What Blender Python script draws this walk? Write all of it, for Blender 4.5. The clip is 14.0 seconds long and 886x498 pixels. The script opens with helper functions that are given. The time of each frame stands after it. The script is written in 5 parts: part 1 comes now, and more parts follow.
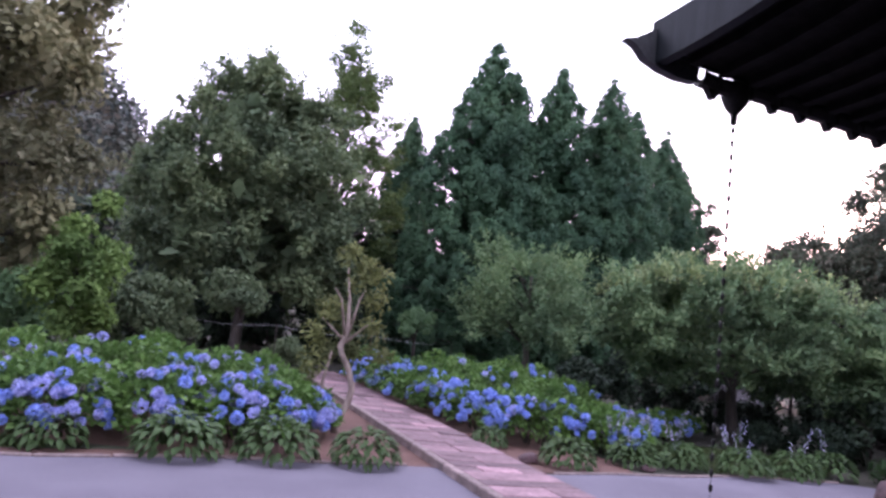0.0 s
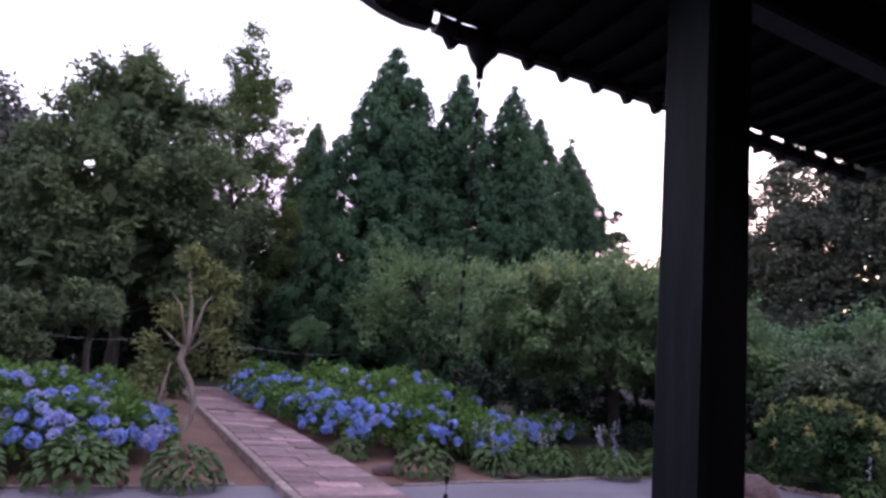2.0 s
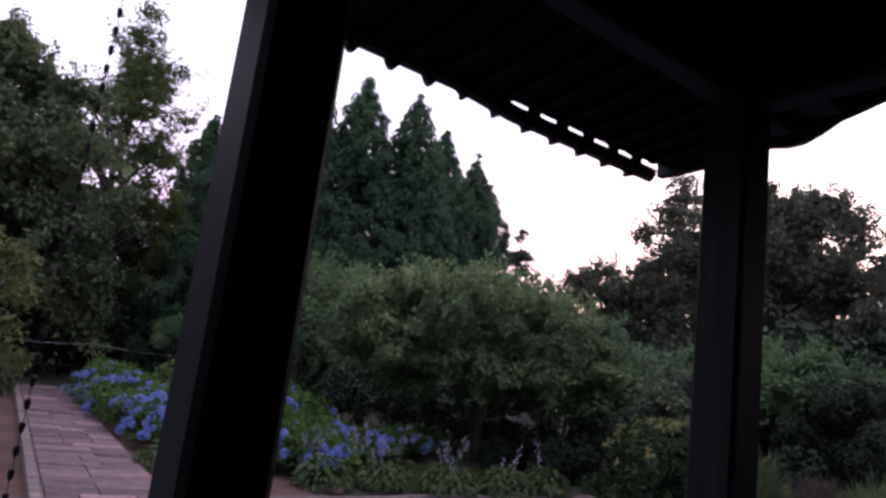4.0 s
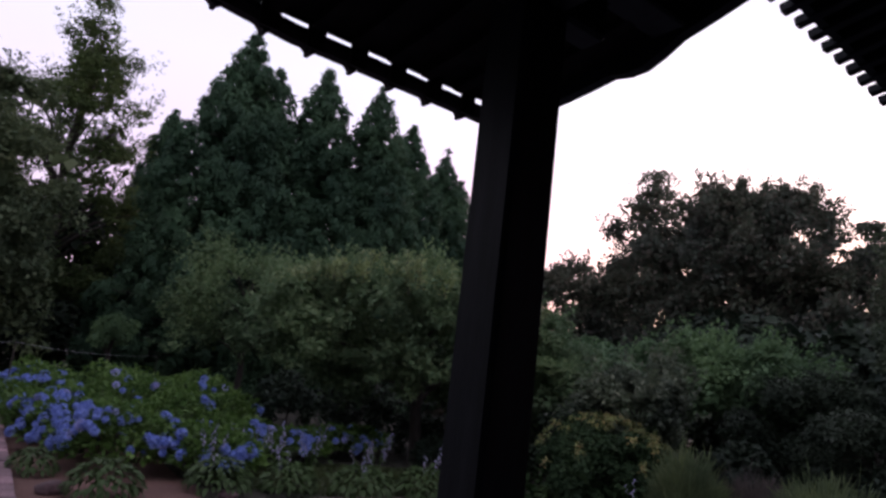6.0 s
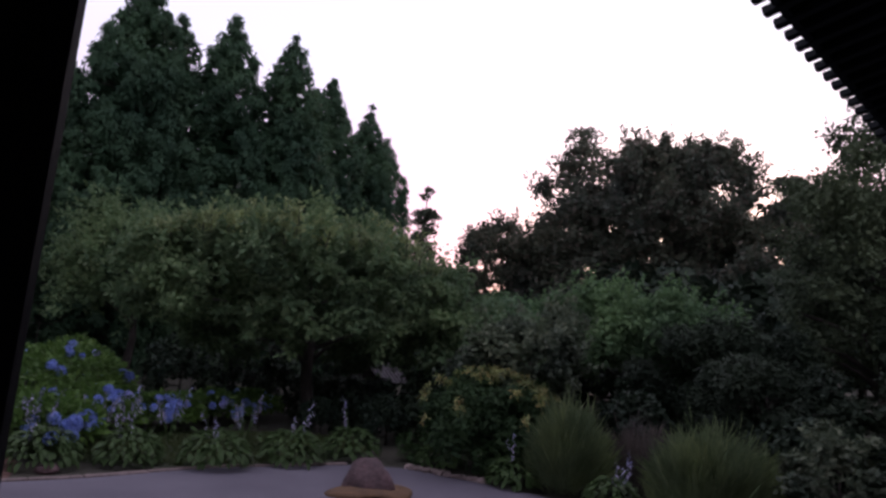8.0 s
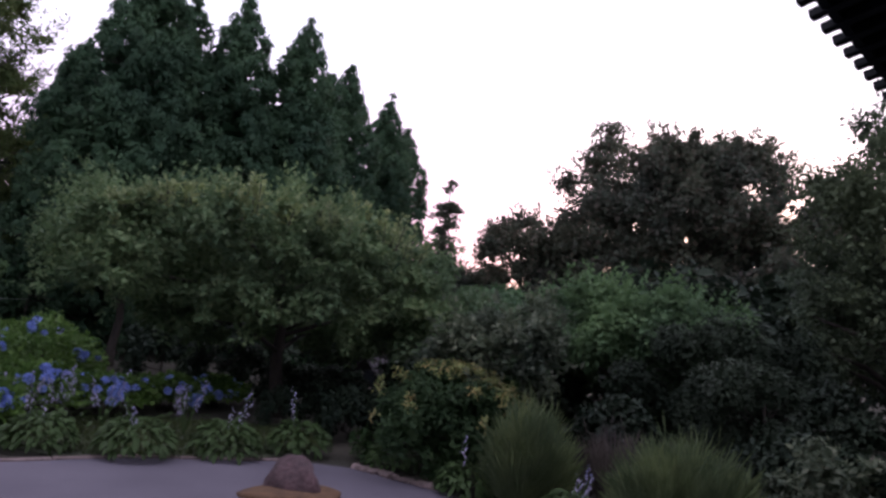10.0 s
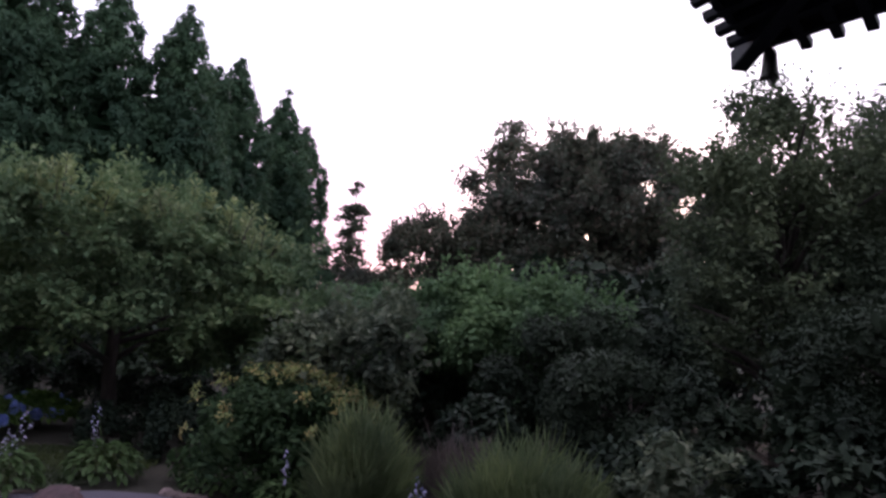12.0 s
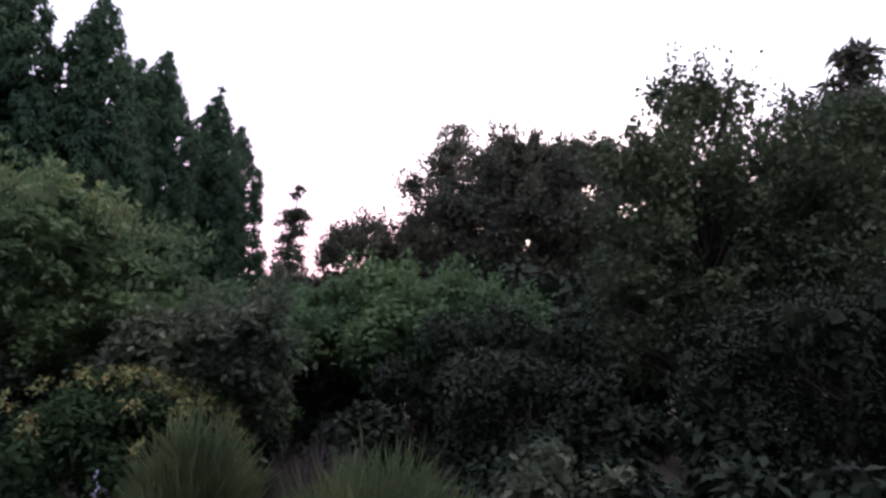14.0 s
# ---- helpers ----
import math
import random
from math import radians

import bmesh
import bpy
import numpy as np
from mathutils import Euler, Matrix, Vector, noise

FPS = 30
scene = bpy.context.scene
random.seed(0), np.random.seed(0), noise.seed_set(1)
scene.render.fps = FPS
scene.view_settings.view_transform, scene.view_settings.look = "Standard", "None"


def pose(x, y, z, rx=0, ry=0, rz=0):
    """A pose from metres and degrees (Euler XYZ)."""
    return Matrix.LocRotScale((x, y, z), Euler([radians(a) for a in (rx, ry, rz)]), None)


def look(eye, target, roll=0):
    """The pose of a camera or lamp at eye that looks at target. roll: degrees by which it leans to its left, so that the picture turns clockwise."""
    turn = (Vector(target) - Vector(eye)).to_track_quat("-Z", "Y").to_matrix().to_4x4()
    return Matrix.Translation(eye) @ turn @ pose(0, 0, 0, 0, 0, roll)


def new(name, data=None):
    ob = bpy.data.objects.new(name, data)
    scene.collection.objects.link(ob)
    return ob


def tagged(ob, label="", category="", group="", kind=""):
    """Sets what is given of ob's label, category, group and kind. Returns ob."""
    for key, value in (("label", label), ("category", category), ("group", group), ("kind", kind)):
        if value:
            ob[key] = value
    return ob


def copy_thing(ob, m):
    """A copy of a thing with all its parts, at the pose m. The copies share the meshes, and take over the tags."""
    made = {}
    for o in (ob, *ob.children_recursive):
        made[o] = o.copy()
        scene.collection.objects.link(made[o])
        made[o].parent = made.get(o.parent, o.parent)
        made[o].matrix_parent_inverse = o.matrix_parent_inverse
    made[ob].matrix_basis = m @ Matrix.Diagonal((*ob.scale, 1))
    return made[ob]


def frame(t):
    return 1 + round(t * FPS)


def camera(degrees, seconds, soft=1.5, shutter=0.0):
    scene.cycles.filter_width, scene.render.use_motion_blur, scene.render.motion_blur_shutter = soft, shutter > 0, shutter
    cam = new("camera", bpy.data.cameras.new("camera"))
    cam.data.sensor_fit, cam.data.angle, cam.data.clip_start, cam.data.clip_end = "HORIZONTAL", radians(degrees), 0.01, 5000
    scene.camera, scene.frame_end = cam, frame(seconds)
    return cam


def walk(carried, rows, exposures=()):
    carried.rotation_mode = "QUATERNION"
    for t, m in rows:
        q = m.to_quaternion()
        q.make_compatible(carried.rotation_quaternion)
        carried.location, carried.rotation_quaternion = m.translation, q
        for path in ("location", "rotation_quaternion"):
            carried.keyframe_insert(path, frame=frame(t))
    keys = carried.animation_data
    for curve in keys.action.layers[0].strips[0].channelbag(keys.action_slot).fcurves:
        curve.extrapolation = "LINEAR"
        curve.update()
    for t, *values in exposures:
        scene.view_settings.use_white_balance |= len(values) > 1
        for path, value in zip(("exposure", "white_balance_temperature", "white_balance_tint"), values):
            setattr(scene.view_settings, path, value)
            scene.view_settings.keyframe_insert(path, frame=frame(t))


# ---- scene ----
cam = camera(66.3, 14.0, soft=2.8)
METRES, EYE, TILT, LEAN, TURN = 9.2, 1.60, 0.0, 0.0, -22.7
ROWS = [
    (0.0, 0.0, 0.0, 0.0, -0.86, 7.42, -6.65),
    (0.5, 0.0272, 0.0203, -0.0012, -3.98, 7.47, -5.47),
    (1.0, 0.056, 0.0303, 0.0006, -1.87, 8.53, -6.13),
    (1.5, 0.0861, 0.0411, 0.0009, -4.35, 9.2, -6.52),
    (2.0, 0.1169, 0.0568, 0.0004, -7.01, 9.01, -4.87),
    (2.5, 0.1483, 0.0712, 0.0043, -7.97, 9.59, -4.88),
    (3.0, 0.1799, 0.0848, 0.0032, -10.4, 10.49, -5.28),
    (3.5, 0.2144, 0.0965, 0.0034, -13.85, 10.78, -7.17),
    (6.0, 0.3751, 0.1547, 0.0058, -15.44, 11.11, -6.67),
    (6.5, 0.4074, 0.1714, 0.0046, -16.01, 10.57, -3.81),
    (7.0, 0.4393, 0.1858, 0.0026, -17.49, 10.09, -4.4),
    (7.5, 0.4739, 0.2042, 0.0047, -20.2, 9.23, -6.93),
    (8.0, 0.5076, 0.2179, 0.0023, -20.05, 8.59, -5.08),
    (10.5, 0.6725, 0.2966, 0.0058, -17.22, 7.99, -7.63),
    (11.0, 0.7086, 0.316, 0.0035, -19.36, 8.12, -4.97),
    (11.5, 0.745, 0.3336, 0.006, -21.64, 8.93, -5.26),
    (12.0, 0.7783, 0.3482, 0.0078, -24.01, 9.23, -5.3),
    (12.5, 0.8133, 0.363, 0.0063, -23.84, 10.61, -6.21),
    (13.0, 0.8429, 0.3767, 0.0083, -23.99, 11.47, -7.17),
    (13.5, 0.8745, 0.3942, 0.009, -26.36, 10.62, -6.73),
    (14.0, 0.9069, 0.4085, 0.0065, -27.85, 10.41, -4.99),
]
walk(cam, [(t, pose(0, 0, EYE, TILT, LEAN, TURN) @ pose(METRES * x, METRES * y, METRES * z, 90 + pitch, roll, yaw)) for t, x, y, z, yaw, pitch, roll in ROWS],
     exposures=[(0.0, 1.95, 5950, 19.0), (1.0, 1.62, 5980, 19.0), (3.0, 1.0, 6080, 20.0), (6.0, 0.1, 6280, 18.0), (8.0, 0.12, 6280, 18.0), (10.5, 0.62, 6220, 18.0), (14.0, 0.65, 6220, 18.5)])

# ---- light ----
world = bpy.data.worlds.new("dusk_sky")
scene.world = world
world.use_nodes = True
wn = world.node_tree
wn.nodes.clear()
sky = wn.nodes.new("ShaderNodeTexSky")
sky.sky_type, sky.sun_disc = "NISHITA", False
SUN_EL, SUN_AZ = 7.0, 62.0            # degrees above the horizon, degrees from +y towards +x
sky.sun_elevation, sky.sun_rotation = radians(SUN_EL), radians(SUN_AZ)
sky.air_density, sky.dust_density, sky.ozone_density = 1.0, 2.0, 2.0
back = wn.nodes.new("ShaderNodeBackground")
back.inputs["Strength"].default_value = 0.07
veil = wn.nodes.new("ShaderNodeBackground")      # thin even cloud over the whole sky
veil.inputs["Strength"].default_value = 0.85
both = wn.nodes.new("ShaderNodeAddShader")
wout = wn.nodes.new("ShaderNodeOutputWorld")
wn.links.new(sky.outputs[0], back.inputs["Color"])
# the dusk glow: the thin cloud turns pink towards the horizon on the sunset side
wtc = wn.nodes.new("ShaderNodeTexCoord")
wsep = wn.nodes.new("ShaderNodeSeparateXYZ")
wdot = wn.nodes.new("ShaderNodeVectorMath")
wdot.operation = "DOT_PRODUCT"
wdot.inputs[1].default_value = (math.sin(radians(SUN_AZ)), math.cos(radians(SUN_AZ)), 0.0)
wlow = wn.nodes.new("ShaderNodeMapRange")
wlow.inputs["From Min"].default_value, wlow.inputs["From Max"].default_value = 0.40, 0.06
wside = wn.nodes.new("ShaderNodeMapRange")
wside.inputs["From Min"].default_value, wside.inputs["From Max"].default_value = 0.2, 0.95
wmul = wn.nodes.new("ShaderNodeMath")
wmul.operation = "MULTIPLY"
wmix = wn.nodes.new("ShaderNodeMix")
wmix.data_type = "RGBA"
wmix.inputs["A"].default_value, wmix.inputs["B"].default_value = (0.98, 0.91, 1.06, 1), (1.10, 0.33, 0.64, 1)
wn.links.new(wtc.outputs["Generated"], wsep.inputs[0])
wn.links.new(wtc.outputs["Generated"], wdot.inputs[0])
wn.links.new(wsep.outputs["Z"], wlow.inputs["Value"])
wn.links.new(wdot.outputs["Value"], wside.inputs["Value"])
wn.links.new(wlow.outputs[0], wmul.inputs[0])
wn.links.new(wside.outputs[0], wmul.inputs[1])
wn.links.new(wmul.outputs[0], wmix.inputs["Factor"])
wn.links.new(wmix.outputs["Result"], veil.inputs["Color"])
wn.links.new(back.outputs[0], both.inputs[0])
wn.links.new(veil.outputs[0], both.inputs[1])
wn.links.new(both.outputs[0], wout.inputs["Surface"])
sun = new("sun", bpy.data.lights.new("sun", "SUN"))
sun.data.energy, sun.data.angle, sun.data.color = 0.5, radians(14), (1.0, 0.72, 0.62)
sun.matrix_world = look((0, 0, 0), (-math.sin(radians(SUN_AZ)) * math.cos(radians(SUN_EL)), -math.cos(radians(SUN_AZ)) * math.cos(radians(SUN_EL)), -math.sin(radians(SUN_EL))))

# ---- materials ----


def shader(name, rough=0.6, metal=0.0):
    """An empty principled material; returns material, nodes, links, principled node."""
    m = bpy.data.materials.new(name)
    m.use_nodes = True
    nt = m.node_tree
    p = nt.nodes["Principled BSDF"]
    p.inputs["Roughness"].default_value = rough
    p.inputs["Metallic"].default_value = metal
    return m, nt.nodes, nt.links, p


def ramp(nodes, stops):
    r = nodes.new("ShaderNodeValToRGB")
    el = r.color_ramp.elements
    el[0].position, el[0].color = stops[0][0], (*stops[0][1], 1)
    el[1].position, el[1].color = stops[-1][0], (*stops[-1][1], 1)
    for pos, col in stops[1:-1]:
        e = el.new(pos)
        e.color = (*col, 1)
    return r


def mixed(nodes, links, kind, fac, a, b):
    """A colour mix node with sockets or colours for a and b."""
    mx = nodes.new("ShaderNodeMix")
    mx.data_type, mx.blend_type = "RGBA", kind
    for sock, val in ((mx.inputs["Factor"], fac), (mx.inputs["A"], a), (mx.inputs["B"], b)):
        if isinstance(val, (int, float)):
            sock.default_value = val
        elif isinstance(val, tuple):
            sock.default_value = (*val, 1)
        else:
            links.new(val, sock)
    return mx.outputs["Result"]


def noise_tex(nodes, links, scale, detail=4.0, stretch=None, space="Object"):
    tc = nodes.new("ShaderNodeTexCoord")
    n = nodes.new("ShaderNodeTexNoise")
    n.inputs["Scale"].default_value = scale
    n.inputs["Detail"].default_value = detail
    if stretch:
        mp = nodes.new("ShaderNodeMapping")
        mp.inputs["Scale"].default_value = stretch
        links.new(tc.outputs[space], mp.inputs["Vector"])
        links.new(mp.outputs[0], n.inputs["Vector"])
    else:
        links.new(tc.outputs[space], n.inputs["Vector"])
    return n.outputs["Fac"]


def bump(nodes, links, p, height, strength=0.4, dist=0.01):
    b = nodes.new("ShaderNodeBump")
    b.inputs["Strength"].default_value = strength
    b.inputs["Distance"].default_value = dist
    links.new(height, b.inputs["Height"])
    links.new(b.outputs[0], p.inputs["Normal"])


def leaf_material(name, dark, mid, light, patch=0.35, through_light=0.35, rough=0.6):
    """Leaves: each leaf takes its own shade, and patches of the crown differ."""
    m, n, l, p = shader(name, rough)
    geo = n.new("ShaderNodeNewGeometry")
    soft = [tuple(0.42 * a + 0.58 * b for a, b in zip(c, mid)) for c in (dark, light)]
    r = ramp(n, [(0.0, soft[0]), (0.55, mid), (1.0, soft[1])])
    l.new(geo.outputs["Random Per Island"], r.inputs["Fac"])
    big = noise_tex(n, l, patch, 3.0)
    rb = ramp(n, [(0.3, (0.62, 0.66, 0.7)), (0.7, (1.25, 1.2, 1.0))])
    l.new(big, rb.inputs["Fac"])
    col = mixed(n, l, "MULTIPLY", 1.0, r.outputs[0], rb.outputs[0])
    l.new(col, p.inputs["Base Color"])
    p.inputs["Specular IOR Level"].default_value = 0.12
    tr = n.new("ShaderNodeBsdfTranslucent")
    l.new(col, tr.inputs["Color"])
    ms = n.new("ShaderNodeMixShader")
    ms.inputs[0].default_value = through_light
    out = n["Material Output"]
    l.new(p.outputs[0], ms.inputs[1])
    l.new(tr.outputs[0], ms.inputs[2])
    l.new(ms.outputs[0], out.inputs["Surface"])
    return m


def grained(name, dark, light, scale, rough=0.8, stretch=None, bump_amount=0.5, bump_dist=0.01, each=0.0, fine=60.0, metal=0.0, shine=0.5):
    """A two-scale mottled surface with relief; each: how much single pieces differ in brightness."""
    m, n, l, p = shader(name, rough, metal)
    p.inputs["Specular IOR Level"].default_value = shine
    big = noise_tex(n, l, scale, 5.0, stretch)
    r = ramp(n, [(0.28, dark), (0.72, light)])
    l.new(big, r.inputs["Fac"])
    small = noise_tex(n, l, fine, 4.0, stretch)
    rs = ramp(n, [(0.3, (0.72, 0.72, 0.72)), (0.7, (1.18, 1.18, 1.18))])
    l.new(small, rs.inputs["Fac"])
    col = mixed(n, l, "MULTIPLY", 1.0, r.outputs[0], rs.outputs[0])
    if each:
        oi = n.new("ShaderNodeObjectInfo")
        re = ramp(n, [(0.0, (1 - each,) * 3), (0.75, (1.0, 1.0, 1.0)), (1.0, (1 + 1.6 * each,) * 3)])
        l.new(oi.outputs["Random"], re.inputs["Fac"])
        col = mixed(n, l, "MULTIPLY", 1.0, col, re.outputs[0])
    l.new(col, p.inputs["Base Color"])
    bump(n, l, p, small, bump_amount, bump_dist)
    return m


M_CEDAR = leaf_material("cedar_needles", (0.027, 0.060, 0.038), (0.049, 0.099, 0.059), (0.082, 0.133, 0.077), 0.3)
M_OLIVE = leaf_material("olive_green_leaves", (0.055, 0.090, 0.054), (0.111, 0.150, 0.085), (0.190, 0.209, 0.115), 0.35)
M_BROWNGREEN = leaf_material("brownish_green_leaves", (0.109, 0.118, 0.070), (0.203, 0.203, 0.125), (0.312, 0.272, 0.172), 0.35)
M_BIRCH = leaf_material("light_leaves", (0.043, 0.077, 0.030), (0.079, 0.118, 0.046), (0.131, 0.155, 0.070), 0.3, 0.35)
M_MAPLE = leaf_material("bright_leaves", (0.080, 0.140, 0.046), (0.137, 0.217, 0.062), (0.209, 0.280, 0.092), 0.6, 0.35)
M_ORCHARD = leaf_material("grey_green_leaves", (0.071, 0.136, 0.074), (0.133, 0.205, 0.107), (0.244, 0.288, 0.156), 0.5)
M_SHOOT = leaf_material("young_shoot_leaves", (0.147, 0.216, 0.106), (0.235, 0.299, 0.152), (0.341, 0.343, 0.198), 0.8, 0.35)
M_GREEN = leaf_material("mid_green_leaves", (0.05, 0.105, 0.06), (0.112, 0.19, 0.096), (0.185, 0.28, 0.138), 0.5)
M_GREY = leaf_material("pale_grey_leaves", (0.04, 0.062, 0.044), (0.09, 0.118, 0.08), (0.34, 0.36, 0.27), 0.8)
# Leaf colour holds the deep shade low on the garden's east side.
M_DARK = leaf_material("deep_shade_leaves", (0.016, 0.027, 0.017), (0.027, 0.041, 0.027), (0.043, 0.058, 0.037), 0.4, 0.15)
M_DUSK = leaf_material("dull_green_small_leaves", (0.045, 0.066, 0.042), (0.085, 0.115, 0.072), (0.14, 0.165, 0.10), 0.4, 0.3)
M_FAR = leaf_material("far_dark_leaves", (0.030, 0.043, 0.034), (0.053, 0.067, 0.046), (0.097, 0.092, 0.067), 0.25, 0.2)
# Lightest leaf tone carries the pink backlit fringe of crowns against the sky.
M_FARRED = leaf_material("fringe_tinted_far_leaves", (0.045, 0.06, 0.047), (0.086, 0.103, 0.08), (0.21, 0.135, 0.13), 0.25, 0.35)
# Gloom inside the woods is put into this darker leaf colour.
M_SHADE = leaf_material("shade_toned_understorey_leaves", (0.012, 0.022, 0.015), (0.022, 0.036, 0.024), (0.04, 0.055, 0.035), 0.4, 0.1)
M_YELLOWOLIVE = leaf_material("yellowish_olive_leaves", (0.08, 0.097, 0.042), (0.13, 0.15, 0.062), (0.2, 0.195, 0.085), 1.2, 0.3)
# Grey distance haze is mixed into the crown colour; the air itself is clear.
M_HILL = leaf_material("haze_tinted_far_crowns", (0.05, 0.06, 0.056), (0.066, 0.078, 0.072), (0.09, 0.1, 0.092), 0.08, 0.1)
M_AZALEA = leaf_material("azalea_leaves", (0.022, 0.048, 0.026), (0.044, 0.082, 0.036), (0.076, 0.114, 0.050), 0.9)
M_AZTIP = leaf_material("orange_yellow_tips", (0.129, 0.198, 0.079), (0.241, 0.273, 0.119), (0.464, 0.239, 0.135), 1.5, 0.3)
M_HYLEAF = leaf_material("hydrangea_leaves", (0.051, 0.115, 0.033), (0.095, 0.176, 0.048), (0.154, 0.238, 0.077), 0.8, 0.3, 0.45)
M_FLOWER = leaf_material("blue_florets", (0.15, 0.22, 0.62), (0.25, 0.34, 0.79), (0.44, 0.51, 0.92), 2.0, 0.3, 0.6)
M_MAUVE = leaf_material("mauve_florets", (0.28, 0.30, 0.66), (0.40, 0.42, 0.80), (0.55, 0.56, 0.92), 2.0, 0.3, 0.6)
M_HOSTA = leaf_material("hosta_leaves", (0.040, 0.078, 0.031), (0.072, 0.119, 0.045), (0.138, 0.180, 0.076), 1.5, 0.25, 0.4)
M_BELLS = leaf_material("pale_lilac_bells", (0.26, 0.26, 0.48), (0.40, 0.38, 0.6), (0.55, 0.5, 0.7), 2.0, 0.3)
M_BROOM = leaf_material("broom_stems", (0.12, 0.175, 0.085), (0.20, 0.262, 0.135), (0.30, 0.345, 0.19), 1.5, 0.2)
M_HEATHER = leaf_material("dull_heather", (0.091, 0.085, 0.077), (0.137, 0.12, 0.116), (0.205, 0.155, 0.171), 1.5, 0.2)
M_TURF = leaf_material("turf_blades", (0.04, 0.06, 0.024), (0.065, 0.09, 0.036), (0.11, 0.12, 0.058), 0.8, 0.2)
M_BARK = grained("bark", (0.022, 0.018, 0.016), (0.07, 0.056, 0.048), 6.0, 0.9, (1, 1, 0.25), 0.9, 0.02, fine=30.0)
M_PALEBARK = grained("pale_bark", (0.13, 0.095, 0.08), (0.36, 0.29, 0.25), 9.0, 0.85, (1, 1, 0.3), 0.7, 0.01, fine=40.0)
M_SOIL = grained("red_brown_soil", (0.062, 0.028, 0.022), (0.125, 0.066, 0.05), 0.9, 0.95, None, 0.9, 0.03, fine=22.0)
M_LITTER = grained("dark_leaf_litter", (0.018, 0.018, 0.012), (0.05, 0.045, 0.03), 0.8, 0.95, None, 0.9, 0.03, fine=18.0)
M_LAWN = grained("thin_grass_ground", (0.022, 0.032, 0.016), (0.045, 0.055, 0.028), 1.3, 0.95, None, 0.9, 0.02, fine=40.0)
M_PLAZA = grained("grey_tarmac", (0.08, 0.072, 0.095), (0.126, 0.114, 0.143), 0.7, 0.85, None, 0.35, 0.004, fine=130.0)
M_FLAG = grained("pinkish_flagstone", (0.115, 0.068, 0.076), (0.23, 0.145, 0.16), 3.5, 0.75, None, 0.7, 0.012, each=0.5, fine=28.0)
M_KERB = grained("grey_brown_kerb_stone", (0.12, 0.09, 0.085), (0.25, 0.19, 0.18), 4.0, 0.85, None, 0.6, 0.01, each=0.2, fine=30.0)
# Eave shade is put into both timber colours, below stained wood's own tone.
M_WOOD = grained("weathered_shade_dark_timber", (0.004, 0.006, 0.008), (0.013, 0.017, 0.021), 3.0, 0.58, (6, 6, 0.6), 0.25, 0.004, fine=26.0, shine=0.2)
M_BOARD = grained("shade_toned_soffit_boards", (0.004, 0.004, 0.004), (0.012, 0.011, 0.010), 2.0, 0.85, (1, 6, 1), 0.35, 0.004, fine=22.0, shine=0.12)
M_TILE = grained("dark_grey_roof_tile", (0.035, 0.036, 0.040), (0.085, 0.087, 0.093), 2.0, 0.55, None, 0.3, 0.004, fine=40.0)
M_COPPER = grained("dark_copper_gutter", (0.018, 0.017, 0.017), (0.045, 0.042, 0.04), 6.0, 0.6, None, 0.2, 0.003, fine=50.0, metal=0.6)
M_BRONZE = grained("aged_bronze", (0.05, 0.055, 0.05), (0.13, 0.13, 0.11), 8.0, 0.5, None, 0.3, 0.003, fine=60.0, metal=0.8)
M_STONE = grained("reddish_grey_boulder", (0.048, 0.029, 0.032), (0.136, 0.078, 0.084), 4.0, 0.85, None, 0.9, 0.02, each=0.25, fine=24.0)
M_OCHRE = grained("ochre_stone", (0.072, 0.037, 0.018), (0.138, 0.075, 0.035), 6.0, 0.9, None, 0.7, 0.01, fine=30.0)
M_SHINGLE = grained("weathered_roof_boards", (0.02, 0.018, 0.021), (0.05, 0.043, 0.048), 4.0, 0.8, (1, 6, 1), 0.6, 0.008, fine=24.0)
M_ROPE = grained("pale_grey_rail", (0.25, 0.25, 0.27), (0.4, 0.4, 0.42), 6.0, 0.6, None, 0.3, 0.003, fine=60.0)

# ---- mesh helpers ----


def link(name, me, mat, parent=None, label=""):
    ob = new(name, me)
    if mat is not None and not me.materials:
        me.materials.append(mat)
    if parent is not None:
        ob.parent = parent
    if label:
        ob["label"] = label
    return ob


def part(name, bm, mat, parent=None, label="", smooth=False):
    me = bpy.data.meshes.new(name)
    if smooth:
        for f in bm.faces:
            f.smooth = True
    bm.to_mesh(me)
    bm.free()
    return link(name, me, mat, parent, label)


def thing(name, at, label, category, group="", kind=""):
    e = new(name)
    e.empty_display_size = 0.2
    e.location = at
    return tagged(e, label, category, group, kind)


def box(bm, x0, x1, y0, y1, z0, z1, bevel=0.0):
    """A block between two corners, with its edges taken off."""
    out = bmesh.ops.create_cube(bm, size=1.0)
    vs = out["verts"]
    for v in vs:
        v.co = Vector((x0 + (v.co.x + 0.5) * (x1 - x0), y0 + (v.co.y + 0.5) * (y1 - y0), z0 + (v.co.z + 0.5) * (z1 - z0)))
    if bevel:
        es = list({e for v in vs for e in v.link_edges})
        bmesh.ops.bevel(bm, geom=es, offset=bevel, segments=1, affect="EDGES", profile=0.5)
    return vs


